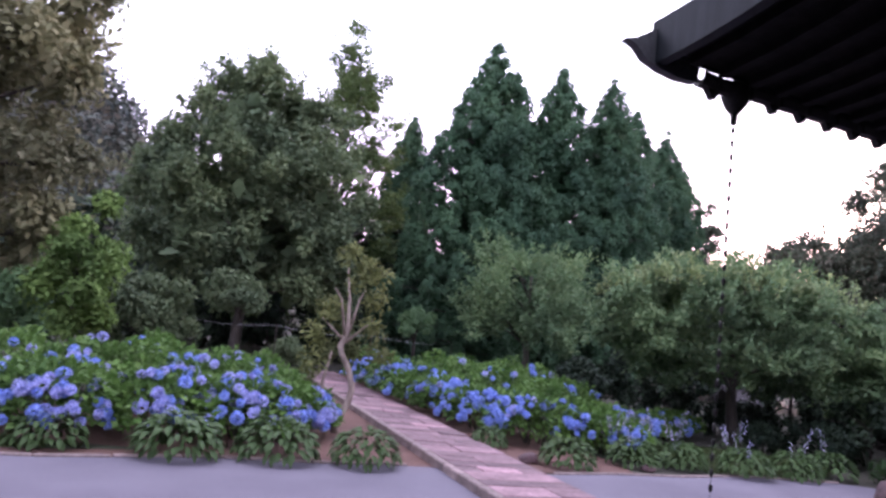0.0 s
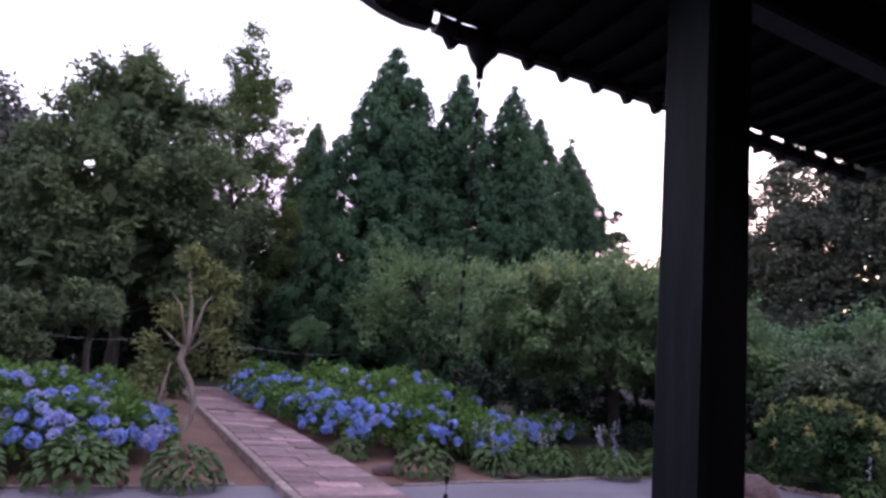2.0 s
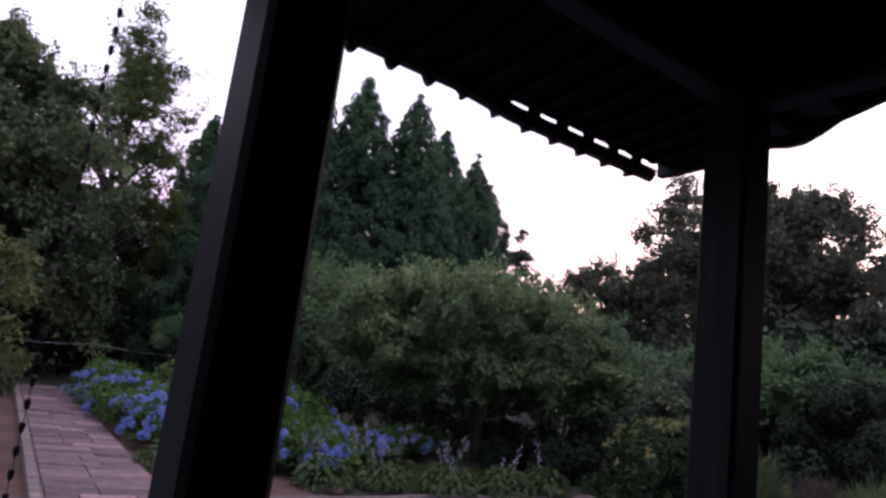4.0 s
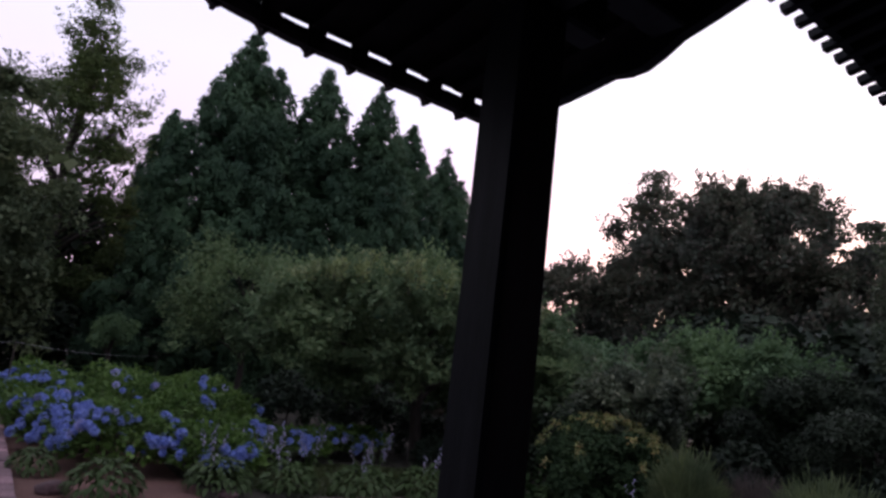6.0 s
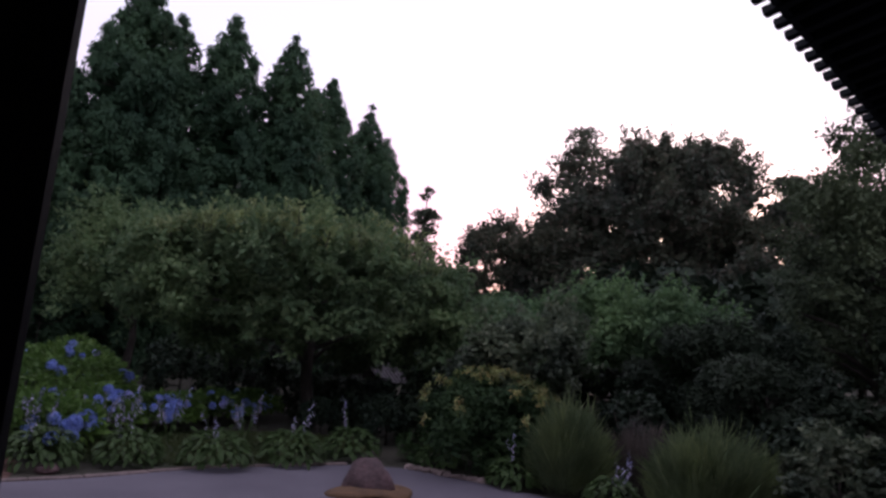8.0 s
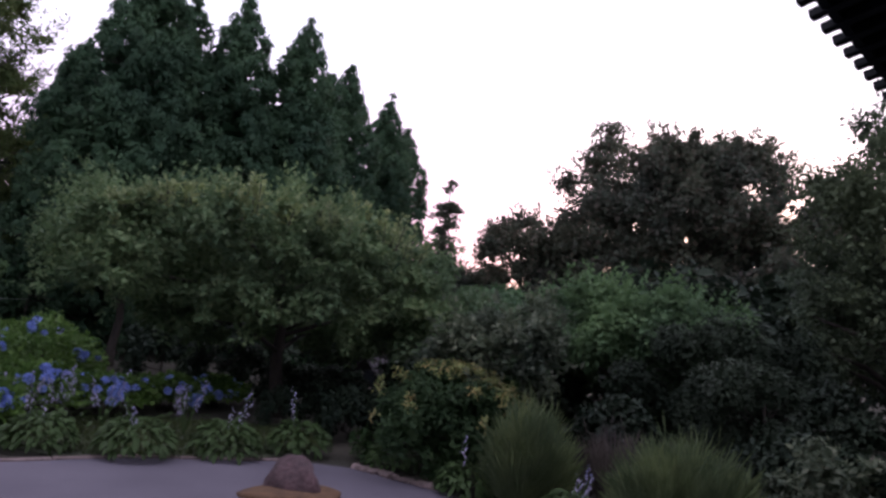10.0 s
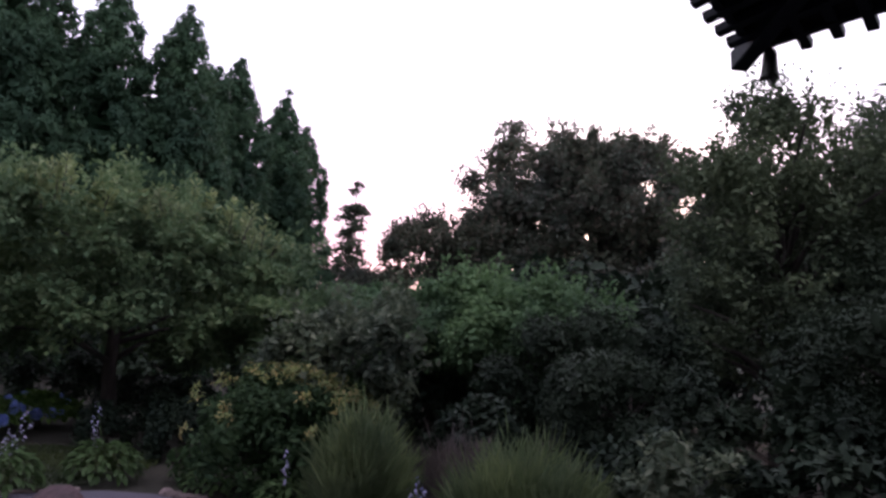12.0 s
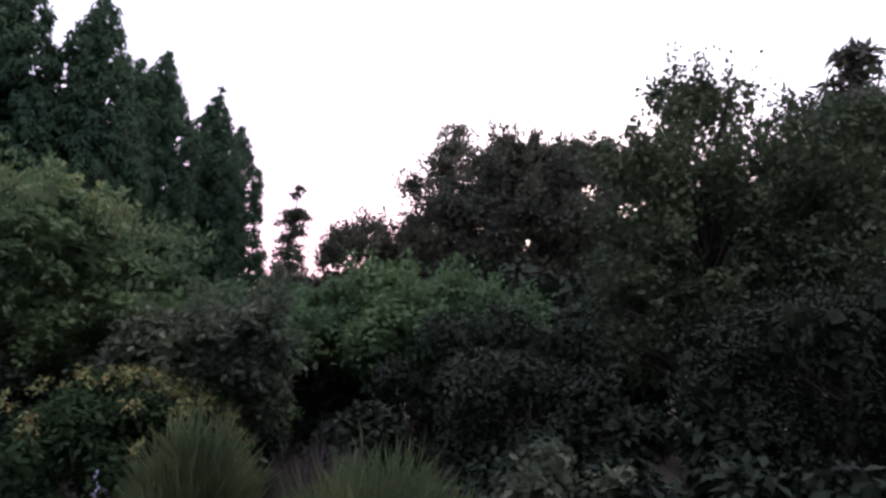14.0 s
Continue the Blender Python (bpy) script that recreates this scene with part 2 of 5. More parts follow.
def tube(bm, pts, radii, sides=8):
    """A tapered tube along a line of points."""
    rings = []
    n = len(pts)
    for i, p in enumerate(pts):
        a, b = Vector(pts[max(i - 1, 0)]), Vector(pts[min(i + 1, n - 1)])
        d = (b - a).normalized()
        u = d.orthogonal().normalized() if i == 0 else (u - d * u.dot(d)).normalized()
        w = d.cross(u)
        rings.append([bm.verts.new(Vector(p) + (u * math.cos(k * math.tau / sides) + w * math.sin(k * math.tau / sides)) * radii[i]) for k in range(sides)])
    for a, b in zip(rings, rings[1:]):
        for k in range(sides):
            bm.faces.new((a[k], a[(k + 1) % sides], b[(k + 1) % sides], b[k]))
    bm.faces.new(rings[0][::-1])
    bm.faces.new(rings[-1])


def unit(v):
    return v / np.maximum(np.linalg.norm(v, axis=-1, keepdims=True), 1e-9)


def leaf_mesh(name, base, way, length, width, rng, fold=0.12, split=0.45, face=None):
    """Many folded leaves as one mesh: each has a base, two side corners and a tip, creased along its middle."""
    n = len(base)
    way = unit(way)
    ref = unit(rng.normal(size=(n, 3)) * 0.6 + np.array((0, 0, 1.0))) if face is None else face
    side = unit(np.cross(way, ref))
    up = np.cross(side, way)
    length, width = np.reshape(length, (-1, 1)) * np.ones((n, 1)), np.reshape(width, (-1, 1)) * np.ones((n, 1))
    mid = base + way * length * split
    lift = up * width * fold
    tip = base + way * length - up * length * 0.07
    v = np.stack([base, mid + side * width * 0.5 + lift, tip, mid - side * width * 0.5 + lift], axis=1).reshape(-1, 3)
    me = bpy.data.meshes.new(name)
    me.vertices.add(4 * n)
    me.vertices.foreach_set("co", v.astype(np.float32).ravel())
    k = np.arange(n)[:, None] * 4
    tri = np.concatenate([k + np.array([0, 1, 2]), k + np.array([0, 2, 3])], axis=1).reshape(-1)
    me.loops.add(6 * n)
    me.loops.foreach_set("vertex_index", tri.astype(np.int32))
    me.polygons.add(2 * n)
    me.polygons.foreach_set("loop_start", (np.arange(2 * n) * 3).astype(np.int32))
    me.polygons.foreach_set("loop_total", np.full(2 * n, 3, dtype=np.int32))
    me.update(calc_edges=True)
    return me


def clumps(centres, radii, per, rng, shell=0.55, droop=0.0, out=1.0, rise=0.3):
    """Leaf bases and directions in ellipsoid clumps, thicker towards the outside and the top."""
    n = len(centres)
    c = np.repeat(np.asarray(centres), per, axis=0)
    r = np.repeat(np.asarray(radii), per, axis=0)
    d = unit(rng.normal(size=(n * per, 3)) + np.array((0, 0, rise)))
    rad = shell + (1 - shell) * rng.random((n * per, 1)) ** 0.6
    base = c + d * rad * r
    face = unit(d + np.array((0, 0, 0.45)) + rng.normal(size=d.shape) * 0.22)
    way = np.cross(face, rng.normal(size=d.shape)) + d * 0.35 * out + np.array((0, 0, -droop))
    return base, way, face


# ---- plants ----


def limbs(bm, rng, foot, top, r0, targets, sides=8, wobble=0.12):
    """A trunk from foot to top with limbs that reach out to the targets."""
    foot, top = np.array(foot, float), np.array(top, float)
    h = np.linalg.norm(top - foot)
    n = 7
    pts = [foot + (top - foot) * i / (n - 1) + rng.normal(size=3) * np.array((1, 1, 0)) * wobble * h * 0.06 * (0 < i < n - 1) for i in range(n)]
    rad = [r0 * (1.25 if i == 0 else 1.0) * (1 - 0.75 * i / (n - 1)) for i in range(n)]
    tube(bm, [tuple(p) for p in pts], rad, sides)
    for t in targets:
        t = np.array(t, float)
        f = np.clip((t[2] - foot[2]) / max(h, 0.1) * 0.75, 0.25, 0.95)
        i = f * (n - 1)
        a = pts[int(i)] + (pts[min(int(i) + 1, n - 1)] - pts[int(i)]) * (i - int(i))
        mid = a + (t - a) * 0.5 + np.array((0, 0, 0.08 * np.linalg.norm(t - a)))
        rr = r0 * (1 - 0.75 * f) * 0.5
        tube(bm, [tuple(a), tuple(mid), tuple(t)], [rr, rr * 0.7, rr * 0.25], 5)


def inner_foliage(e, c, size, mat, rng, per=8, long=1.05):
    """Broad overlapping sprays inside the clumps, which make a crown dense."""
    n = len(c) * per
    sz = np.repeat(np.reshape(size, (-1, 1)) * np.ones((len(c), 1)), per, axis=0)
    base = np.repeat(np.asarray(c), per, axis=0) + rng.normal(size=(n, 3)) * 0.28 * sz
    way = rng.normal(size=(n, 3))
    base = base - unit(way) * sz * 0.5
    keep = base[:, 2] > 0.1
    link("inner_foliage", leaf_mesh("inner_foliage", base[keep], way[keep], sz[keep] * long, sz[keep] * long * 0.7, rng), mat, e)


def cedar(at, h, r, label, seed, mat=None, n_clump=0, per=54, group="", low=0.05, tuft=1.0):
    """A tall conifer: a steep cone of rounded, drooping tufts with a pointed tip."""
    rng = np.random.default_rng(seed)
    e = thing("conifer_tree", at, label, "tree", group)
    n = n_clump or int(13.5 * r * h)
    deep = np.linspace(0.0, h * (1 - low), 240)
    girth = r * (1 - np.exp(-deep / (1.6 * r)))
    share = np.cumsum(girth + 0.22)
    depth = np.sort(np.interp((np.arange(n) + rng.random(n)) / n, share / share[-1], deep))
    hw = np.interp(depth, deep, girth)
    ang = np.arange(n) * 2.39996 + rng.normal(size=n) * 0.35
    size = tuft * (0.23 + 0.22 * rng.random(n)) * (0.58 + 0.42 * np.minimum(1, hw / (0.55 * r))) * min(1.15, r / 3.0) ** 0.4
    # a few broad bulges and hollows break the cone's outline
    hw = hw * (1 + 0.10 * np.sin(2 * ang + depth * 1.1 + seed) + 0.07 * np.sin(depth * 3.1 + ang + seed * 2))
    rad = np.maximum(hw - 0.5 * size, 0.02) * np.where(rng.random(n) < 0.2, 0.68, 0.94 + 0.10 * rng.random(n))
    out = np.stack([np.cos(ang), np.sin(ang), np.zeros(n)], axis=1)
    c = out * rad[:, None]
    c[:, 2] = h - depth - 0.12 * rad + rng.normal(size=n) * 0.08
    cc, ss, oo = np.repeat(c, per, axis=0), np.repeat(size, per)[:, None], np.repeat(out, per, axis=0)
    d = unit(rng.normal(size=cc.shape) + oo * 0.6 + np.array((0, 0, 0.55)))
    base = cc + d * ss * (0.72 + 0.3 * rng.random((len(cc), 1))) * np.array((1, 1, 1.15))
    face = unit(d + rng.normal(size=d.shape) * 0.25)
    way = np.cross(face, rng.normal(size=d.shape)) * 0.6 + d * 0.35 + np.array((0, 0, -0.75))
    m = len(base)
    link("crown", leaf_mesh("crown", base, way, tuft * rng.uniform(0.13, 0.25, m), tuft * rng.uniform(0.06, 0.10, m), rng, face=face), mat or M_CEDAR, e)
    inner_foliage(e, c, size, mat or M_CEDAR, rng, 7)
    axis = np.linspace(0.3, h * (1 - low), 40)
    core = np.stack([np.zeros(40), np.zeros(40), h - axis], axis=1)
    inner_foliage(e, core, 0.62 * np.interp(axis, deep, girth) + 0.05, mat or M_CEDAR, rng, 12)
    bm = bmesh.new()
    tube(bm, [(0, 0, -0.2), (0, 0, h * 0.3), (0.05, 0, h * 0.7), (0, 0, h * 0.98)], [0.28, 0.22, 0.12, 0.02], 8)
    for k in range(0, n, 5):
        a = c[k]
        tube(bm, [(0, 0, max(a[2] - 0.1, 0.1)), tuple(a)], [0.04, 0.012], 4)
    part("trunk", bm, M_BARK, e, smooth=True)
    return e


def crown_tree(name, at, centre, radii, label, seed, mat, n_clump=120, per=90, clump=0.6, leaf=(0.1, 0.2), ratio=0.5, trunk=0.2,
               category="tree", fill=0.45, flat=1.0, rise=0.3, droop=0.0, bark=None, ragged=0.18, limb_count=14, lean=(0, 0), group="", lowcut=-0.75, taper=0.0, boxy=1.0, lobes=3.6, lobe=0.15, sprays=0, spray_len=0.4, outer=False, dense=8):
    """A tree or shrub: trunk and limbs under a crown of many leafy clumps with an uneven outline. centre is local."""
    rng = np.random.default_rng(seed)
    e = thing(name, at, label, category, group)
    n_lobe = max(12, int(n_clump / lobes))
    i_ = np.arange(n_lobe) + 0.5
    zz = 1 - 2 * i_ / n_lobe
    d = unit(np.stack([np.sqrt(1 - zz * zz) * np.cos(i_ * 2.39996), np.sqrt(1 - zz * zz) * np.sin(i_ * 2.39996), zz], axis=1) + rng.normal(size=(n_lobe, 3)) * 0.12)
    d = d[d[:, 2] > lowcut]
    m = len(d)
    # the outline swells and shrinks in a few broad lobes
    swells = unit(rng.normal(size=(7, 3)))
    swell = 1 + ragged * np.max(np.clip(d @ swells.T, 0, 1) ** 6, axis=1) + ragged * 0.5 * np.clip(rng.normal(size=m), -1.5, 1.3)
    rad = np.where(rng.random(m) < 0.25, 0.55, (0.5 + 0.5 * fill) + (0.5 - 0.5 * fill) * rng.random(m)) * swell
    q = d * rad[:, None]
    q[:, 2] = np.sign(q[:, 2]) * np.abs(q[:, 2]) ** boxy
    q[:, :2] *= (1 - taper * q[:, 2:3])
    gm = np.prod(radii) ** (1 / 3)
    reach_in = np.maximum(np.array(radii) - 1.0 * lobe * gm - 0.5 * clump, 0.35 * np.array(radii)) / (1 + 0.2 * ragged) if outer else np.array(radii) * 0.9
    heart = np.array(centre) + q * reach_in
    # each lobe of the crown carries clumps on its upper and outer side
    per_lobe = max(4, round(lobes))
    size = lobe * (1 + 0.65 * rng.random(m)) * (np.prod(radii) ** (1 / 3))
    g = unit(rng.normal(size=(m * per_lobe, 3)) + np.repeat(d, per_lobe, axis=0) * 0.9 + np.array((0, 0, 0.6)))
    c = np.repeat(heart, per_lobe, axis=0) + g * np.repeat(size, per_lobe)[:, None] * np.array((1.15, 1.15, 0.8)) * rng.uniform(0.75, 1.1, (m * per_lobe, 1))
    c = np.concatenate([c, heart])
    m = len(c)
    s = clump * (0.5 + 0.6 * rng.random(m))
    rr = np.stack([s, s, s * flat], axis=1)
    base, way, face = clumps(c, rr, per, rng, 0.6, droop=droop, rise=rise + 0.35)
    if dense:
        inner_foliage(e, c, s, mat, rng, int(dense * 1.6), 0.66)
    if outer and dense >= 12:
        inner_foliage(e, np.array(centre) + rng.normal(size=(160, 3)) * 0.25 * np.array(radii), 0.15 * gm, mat, rng, 6)
    if sprays:
        # leafy twig ends that stand out of the clumps
        pick = rng.integers(0, len(g), sprays)
        along = np.tile(np.linspace(0.0, 1.0, 12), sprays)[:, None]
        axis = unit(g[pick] * np.array((1, 1, 0.6)) + np.array((0, 0, 0.55)) + rng.normal(size=(sprays, 3)) * 0.25)
        reach = spray_len * rng.uniform(0.6, 1.3, (sprays, 1))
        tip_base = np.repeat(c[pick] + g[pick] * clump * 0.55, 12, axis=0) + np.repeat(axis * reach, 12, axis=0) * along + rng.normal(size=(sprays * 12, 3)) * leaf[1] * 0.4
        tip_way = np.repeat(axis, 12, axis=0) * 0.6 + rng.normal(size=(sprays * 12, 3)) * 0.6
        base, way = np.concatenate([base, tip_base]), np.concatenate([way, tip_way])
        face = np.concatenate([face, unit(rng.normal(size=(sprays * 12, 3)) * 0.5 + np.array((0, 0, 1.0)))])
    keep = base[:, 2] > 0.03
    base, way, face = base[keep], way[keep], face[keep]
    n = len(base)
    ln = rng.uniform(leaf[0], leaf[1], n)
    link("crown", leaf_mesh("crown", base, way, ln, ln * ratio, rng, face=face), mat, e)
    bm = bmesh.new()
    pick = c[rng.permutation(m)[:limb_count]]
    top = np.array(centre) + np.array((0, 0, radii[2] * 0.55))
    limbs(bm, rng, (lean[0], lean[1], -0.15), tuple(top), trunk, [p for p in pick if p[2] > 0.15])
    part("trunk", bm, bark or M_BARK, e, smooth=True)
    return e


def shoots(e, rng, roots, heights, mat, leaf=0.1, per=16, name="shoot_foliage"):
    """Upright leafy twigs that stand out of a crown."""
    b, w = [], []
    bm = bmesh.new()
    for p, h in zip(roots, heights):
        tilt = rng.normal(size=2) * 0.16
        for k in range(per):
            f = (k + 0.5) / per
            pos = np.array((p[0] + tilt[0] * h * f, p[1] + tilt[1] * h * f, p[2] + h * f))
            a = k * 2.4 + rng.random()
            b.append(pos + rng.normal(size=3) * 0.035 * (1 - 0.6 * f))
            w.append((math.cos(a), math.sin(a), 0.7))
        tube(bm, [tuple(p), (p[0] + tilt[0] * h, p[1] + tilt[1] * h, p[2] + h)], [0.012, 0.004], 4)
    b, w = np.array(b), np.array(w, float) + rng.normal(size=(len(b), 3)) * 0.25
    link(name, leaf_mesh(name, b, w, rng.uniform(0.7, 1.2, len(b)) * leaf, leaf * 0.5, rng), mat, e)
    part("twig_wood", bm, M_BARK, e)["kind"] = "stuff"


def pine(at, h, label, seed, mat=None, tiers=11, r=2.2, first=0.35, per=90, group=""):
    """A tall pine: bare stem with flat, separate pads of needles on level branches."""
    rng = np.random.default_rng(seed)
    e = thing("pine_tree", at, label, "tree", group)
    cs, rr = [], []
    bm = bmesh.new()
    tube(bm, [(0, 0, -0.2), (0.1, 0, h * 0.4), (-0.1, 0.1, h * 0.75), (0, 0, h)], [0.25, 0.19, 0.12, 0.03], 7)
    for i in range(tiers):
        f = i / (tiers - 1)
        z = h * (first + (0.99 - first) * f)
        reach = r * (1 - f) ** 0.7 * (0.75 + 0.4 * rng.random()) + 0.25
        for k in range(6 if f < 0.9 else 2):
            a = rng.random() * math.tau
            q = reach * (0.5 + 0.5 * rng.random())
            p = (q * math.cos(a), q * math.sin(a), z + rng.normal() * 0.35)
            cs += [p, (p[0] * 0.6, p[1] * 0.6, p[2] + 0.1)]
            s = (0.45 + 0.45 * rng.random()) * (r / 2.0) * (1.15 - 0.5 * f)
            rr += [(s * 1.3, s * 1.3, s * 0.26), (s, s, s * 0.22)]
            tube(bm, [(0, 0, z - 0.2), p], [0.05, 0.015], 4)
    base, way, face = clumps(np.array(cs), np.array(rr), per, rng, 0.2, rise=0.5)
    n = len(base)
    link("crown", leaf_mesh("crown", base, way, rng.uniform(0.25, 0.45, n), rng.uniform(0.12, 0.18, n), rng, face=face), mat or M_FAR, e)
    part("trunk", bm, M_BARK, e, smooth=True)
    return e


def floret_head(name, rng, r=0.085):
    """A rounded flower head of many small four-cornered florets."""
    n = 48
    d = unit(rng.normal(size=(n, 3)) + np.array((0, 0, 0.35)))
    base = d * r * (0.78 + 0.2 * rng.random((n, 1))) * np.array((1, 1, 0.8))
    t = unit(np.cross(d, rng.normal(size=(n, 3))))
    bases = np.concatenate([base, base])
    ways = np.concatenate([t + d * 0.35, -t + d * 0.35])
    return leaf_mesh(name, bases, ways, 0.056, 0.054, rng, fold=0.1)


FRNG = np.random.default_rng(5)
HEADS = [floret_head("flower_head", FRNG, r) for r in (0.075, 0.09, 0.105)]
MAUVES = [floret_head("flower_head", FRNG, r) for r in (0.08, 0.1)]
for me_ in HEADS:
    me_.materials.append(M_FLOWER)
for me_ in MAUVES:
    me_.materials.append(M_MAUVE)


def hydrangea(at, r, h, seed, heads, face, label, low=0.1, leaves=1900, spread=0.75, mauve=0.25, group="hydrangea bed"):
    """A hydrangea bush: stems, a mound of broad leaves and flower heads, most of them on the side that face points to."""
    rng = np.random.default_rng(seed)
    e = thing("hydrangea_bush", at, label, "shrub", group)
    d = unit(rng.normal(size=(leaves, 3)) + np.array((0, 0, 0.5)))
    d[:, 2] = np.abs(d[:, 2])
    wob = 1 + 0.10 * np.sin(d[:, 0] * 7 + seed) + 0.08 * np.sin(d[:, 1] * 9 + seed * 2)
    base = d * np.array((r, r, h - 0.25)) * ((0.7 + 0.3 * rng.random(leaves) ** 0.6) * wob)[:, None] + np.array((0, 0, 0.2))
    way = d * np.array((1, 1, 0.35)) + rng.normal(size=d.shape) * 0.5
    ln = rng.uniform(0.08, 0.14, leaves)
    link("foliage", leaf_mesh("foliage", base, way, ln, ln * 0.62, rng, fold=0.15, split=0.42), M_HYLEAF, e)
    bm = bmesh.new()
    for k in range(12):
        a = rng.random() * math.tau
        q = r * 0.75 * rng.random()
        tube(bm, [(0.15 * math.cos(a), 0.15 * math.sin(a), -0.05), (q * math.cos(a), q * math.sin(a), h * 0.75)], [0.014, 0.006], 4)
    part("stem_wood", bm, M_BARK, e)
    f = np.array(face, float)
    left = 0
    for k in range(int(heads * 1.8)):
        # heads stand in small bunches
        while left == 0:
            hub = unit(rng.normal(size=3) + f * spread)
            hub[2] = abs(hub[2])
            if hub[2] > low:
                left = int(rng.integers(1, 5))
        left -= 1
        q = unit(hub + rng.normal(size=3) * 0.15)
        q[2] = max(q[2], low * 0.7)
        p = q * np.array((r, r, h - 0.25)) * (0.98 + 0.1 * rng.random()) + np.array((0, 0, 0.2))
        pool = MAUVES if rng.random() < mauve else HEADS
        o = link("flower_head", pool[int(rng.integers(len(pool)))], None, e)
        s = rng.uniform(0.52, 0.8)
        o.matrix_local = Matrix.Translation(p) @ Vector((0, 0, 1)).rotation_difference(Vector(q)).to_matrix().to_4x4() @ Matrix.Diagonal((s, s, s, 1))
    return e


def hosta_blade(name, length, width, arch):
    """One ribbed hosta leaf that rises and arches over to its tip."""
    bm = bmesh.new()
    rows = []
    prof = [(0.0, 0.06), (0.22, 0.10), (0.42, 0.72), (0.62, 1.0), (0.82, 0.68), (1.0, 0.02)]
    for f, w in prof:
        y = length * f * (1 - 0.10 * f)
        z = length * (0.5 * f - arch * f * f)
        rows.append([bm.verts.new((s * width * 0.5 * w, y, z + abs(s) * width * 0.16 * w)) for s in (-1, 0, 1)])
    for a, b in zip(rows, rows[1:]):
        for k in range(2):
            bm.faces.new((a[k], a[k + 1], b[k + 1], b[k]))
    me = bpy.data.meshes.new(name)
    for fc in bm.faces:
        fc.smooth = True
    bm.to_mesh(me)
    bm.free()
    me.materials.append(M_HOSTA)
    return me


BLADES = [hosta_blade("leaf", 0.31, 0.10, 0.62), hosta_blade("leaf", 0.34, 0.11, 0.7), hosta_blade("leaf", 0.27, 0.09, 0.55)]


def hosta(at, size, seed, label, spikes=0, blades=250):
    rng = np.random.default_rng(seed)
    e = thing("hosta_plant", at, label, "plant", "hostas along the kerb")
    wide, tall = 0.40 * size, 0.30 * size
    for k in range(blades):
        # leaves lie on a mound and hang out and down, like shingles
        f = ((k + 0.5) / blades) ** 0.62
        a = k * 2.39996 + rng.normal() * 0.2
        th = f * 1.5
        slope = math.degrees(math.atan2(tall * math.sin(th), wide * math.cos(th) + 0.02))
        o = link("leaf", BLADES[int(rng.integers(3))], None, e)
        s = size * rng.uniform(0.48, 0.68)
        q = wide * math.sin(th) * 0.78
        o.matrix_local = Matrix.Translation((q * math.cos(a), q * math.sin(a), 0.09 * size + tall * math.cos(th) * 0.95)) @ Matrix.Rotation(a - math.pi / 2 + rng.normal() * 0.25, 4, "Z") @ Matrix.Rotation(radians(22 - 0.62 * slope + rng.normal() * 9), 4, "X") @ Matrix.Rotation(rng.normal() * 0.2, 4, "Y") @ Matrix.Diagonal((s, s, s, 1))
    for k in range(spikes):
        a = rng.random() * math.tau
        h = size * rng.uniform(0.55, 0.85)
        t = (0.22 * math.cos(a), 0.22 * math.sin(a), h)
        bm = bmesh.new()
        tube(bm, [(0, 0, 0.05), (t[0] * 0.5, t[1] * 0.5, h * 0.6), t], [0.007, 0.005, 0.002], 4)
        stem = part("flower_stalk", bm, M_HOSTA, e)
        m = 12
        g = np.linspace(0.55, 1.0, m)[:, None]
        pos = np.array(t) * g + rng.normal(size=(m, 3)) * 0.004
        ang = rng.random(m) * math.tau
        way = np.stack([np.cos(ang), np.sin(ang), -0.6 * np.ones(m)], axis=1)
        link("bell_flower", leaf_mesh("bell_flower", pos, way, 0.05, 0.026, rng), M_BELLS, stem, "pale lilac bell flowers")["kind"] = "stuff"
    return e

# ---- ground, plaza and path ----
bm = bmesh.new()
ring = [bm.verts.new((2500 * math.cos(k * math.tau / 48), 2500 * math.sin(k * math.tau / 48), -0.02)) for k in range(48)]
bm.faces.new(ring)
tagged(part("ground", bm, M_LITTER), "dark leaf litter and bare earth under shrubs and trees", "ground", kind="structure")

PLAZA_Y, PATH_LEN = 7.88, 22.0


def sheet(name, outline, z, thick, mat, label, category):
    """A flat slab with a free outline."""
    bm = bmesh.new()
    f = bm.faces.new([bm.verts.new((x, y, z - thick)) for x, y in outline])
    r = bmesh.ops.extrude_face_region(bm, geom=[f])
    bmesh.ops.translate(bm, verts=[v for v in r["geom"] if isinstance(v, bmesh.types.BMVert)], vec=(0, 0, thick))
    bmesh.ops.recalc_face_normals(bm, faces=bm.faces[:])
    return tagged(part(name, bm, mat), label, category, kind="structure")


edge = [(x, PLAZA_Y + 0.10 * math.sin(x * 0.9) + 0.05 * math.sin(x * 2.3)) for x in np.linspace(-24, 10.4, 60)]
bend = [(10.9, 7.72), (11.3, 7.40), (11.55, 6.95), (11.72, 6.35), (11.86, 5.5), (11.95, 4.0), (12.3, 1.0), (12.8, -18), (-24, -18)]
sheet("pavement", [(float(a), float(b)) for a, b in edge] + bend, 0.0, 0.05, M_PLAZA, "worn grey tarmac forecourt with a faint violet cast", "pavement")


def blob(cx, cy, rx, ry, seed, n=40):
    rng = np.random.default_rng(seed)
    ph = rng.random(4) * math.tau
    return [(cx + rx * math.cos(a) * (1 + 0.10 * math.sin(3 * a + ph[0]) + 0.06 * math.sin(7 * a + ph[1])),
             cy + ry * math.sin(a) * (1 + 0.10 * math.sin(2 * a + ph[2]) + 0.06 * math.sin(5 * a + ph[3]))) for a in np.linspace(0, math.tau, n, endpoint=False)]


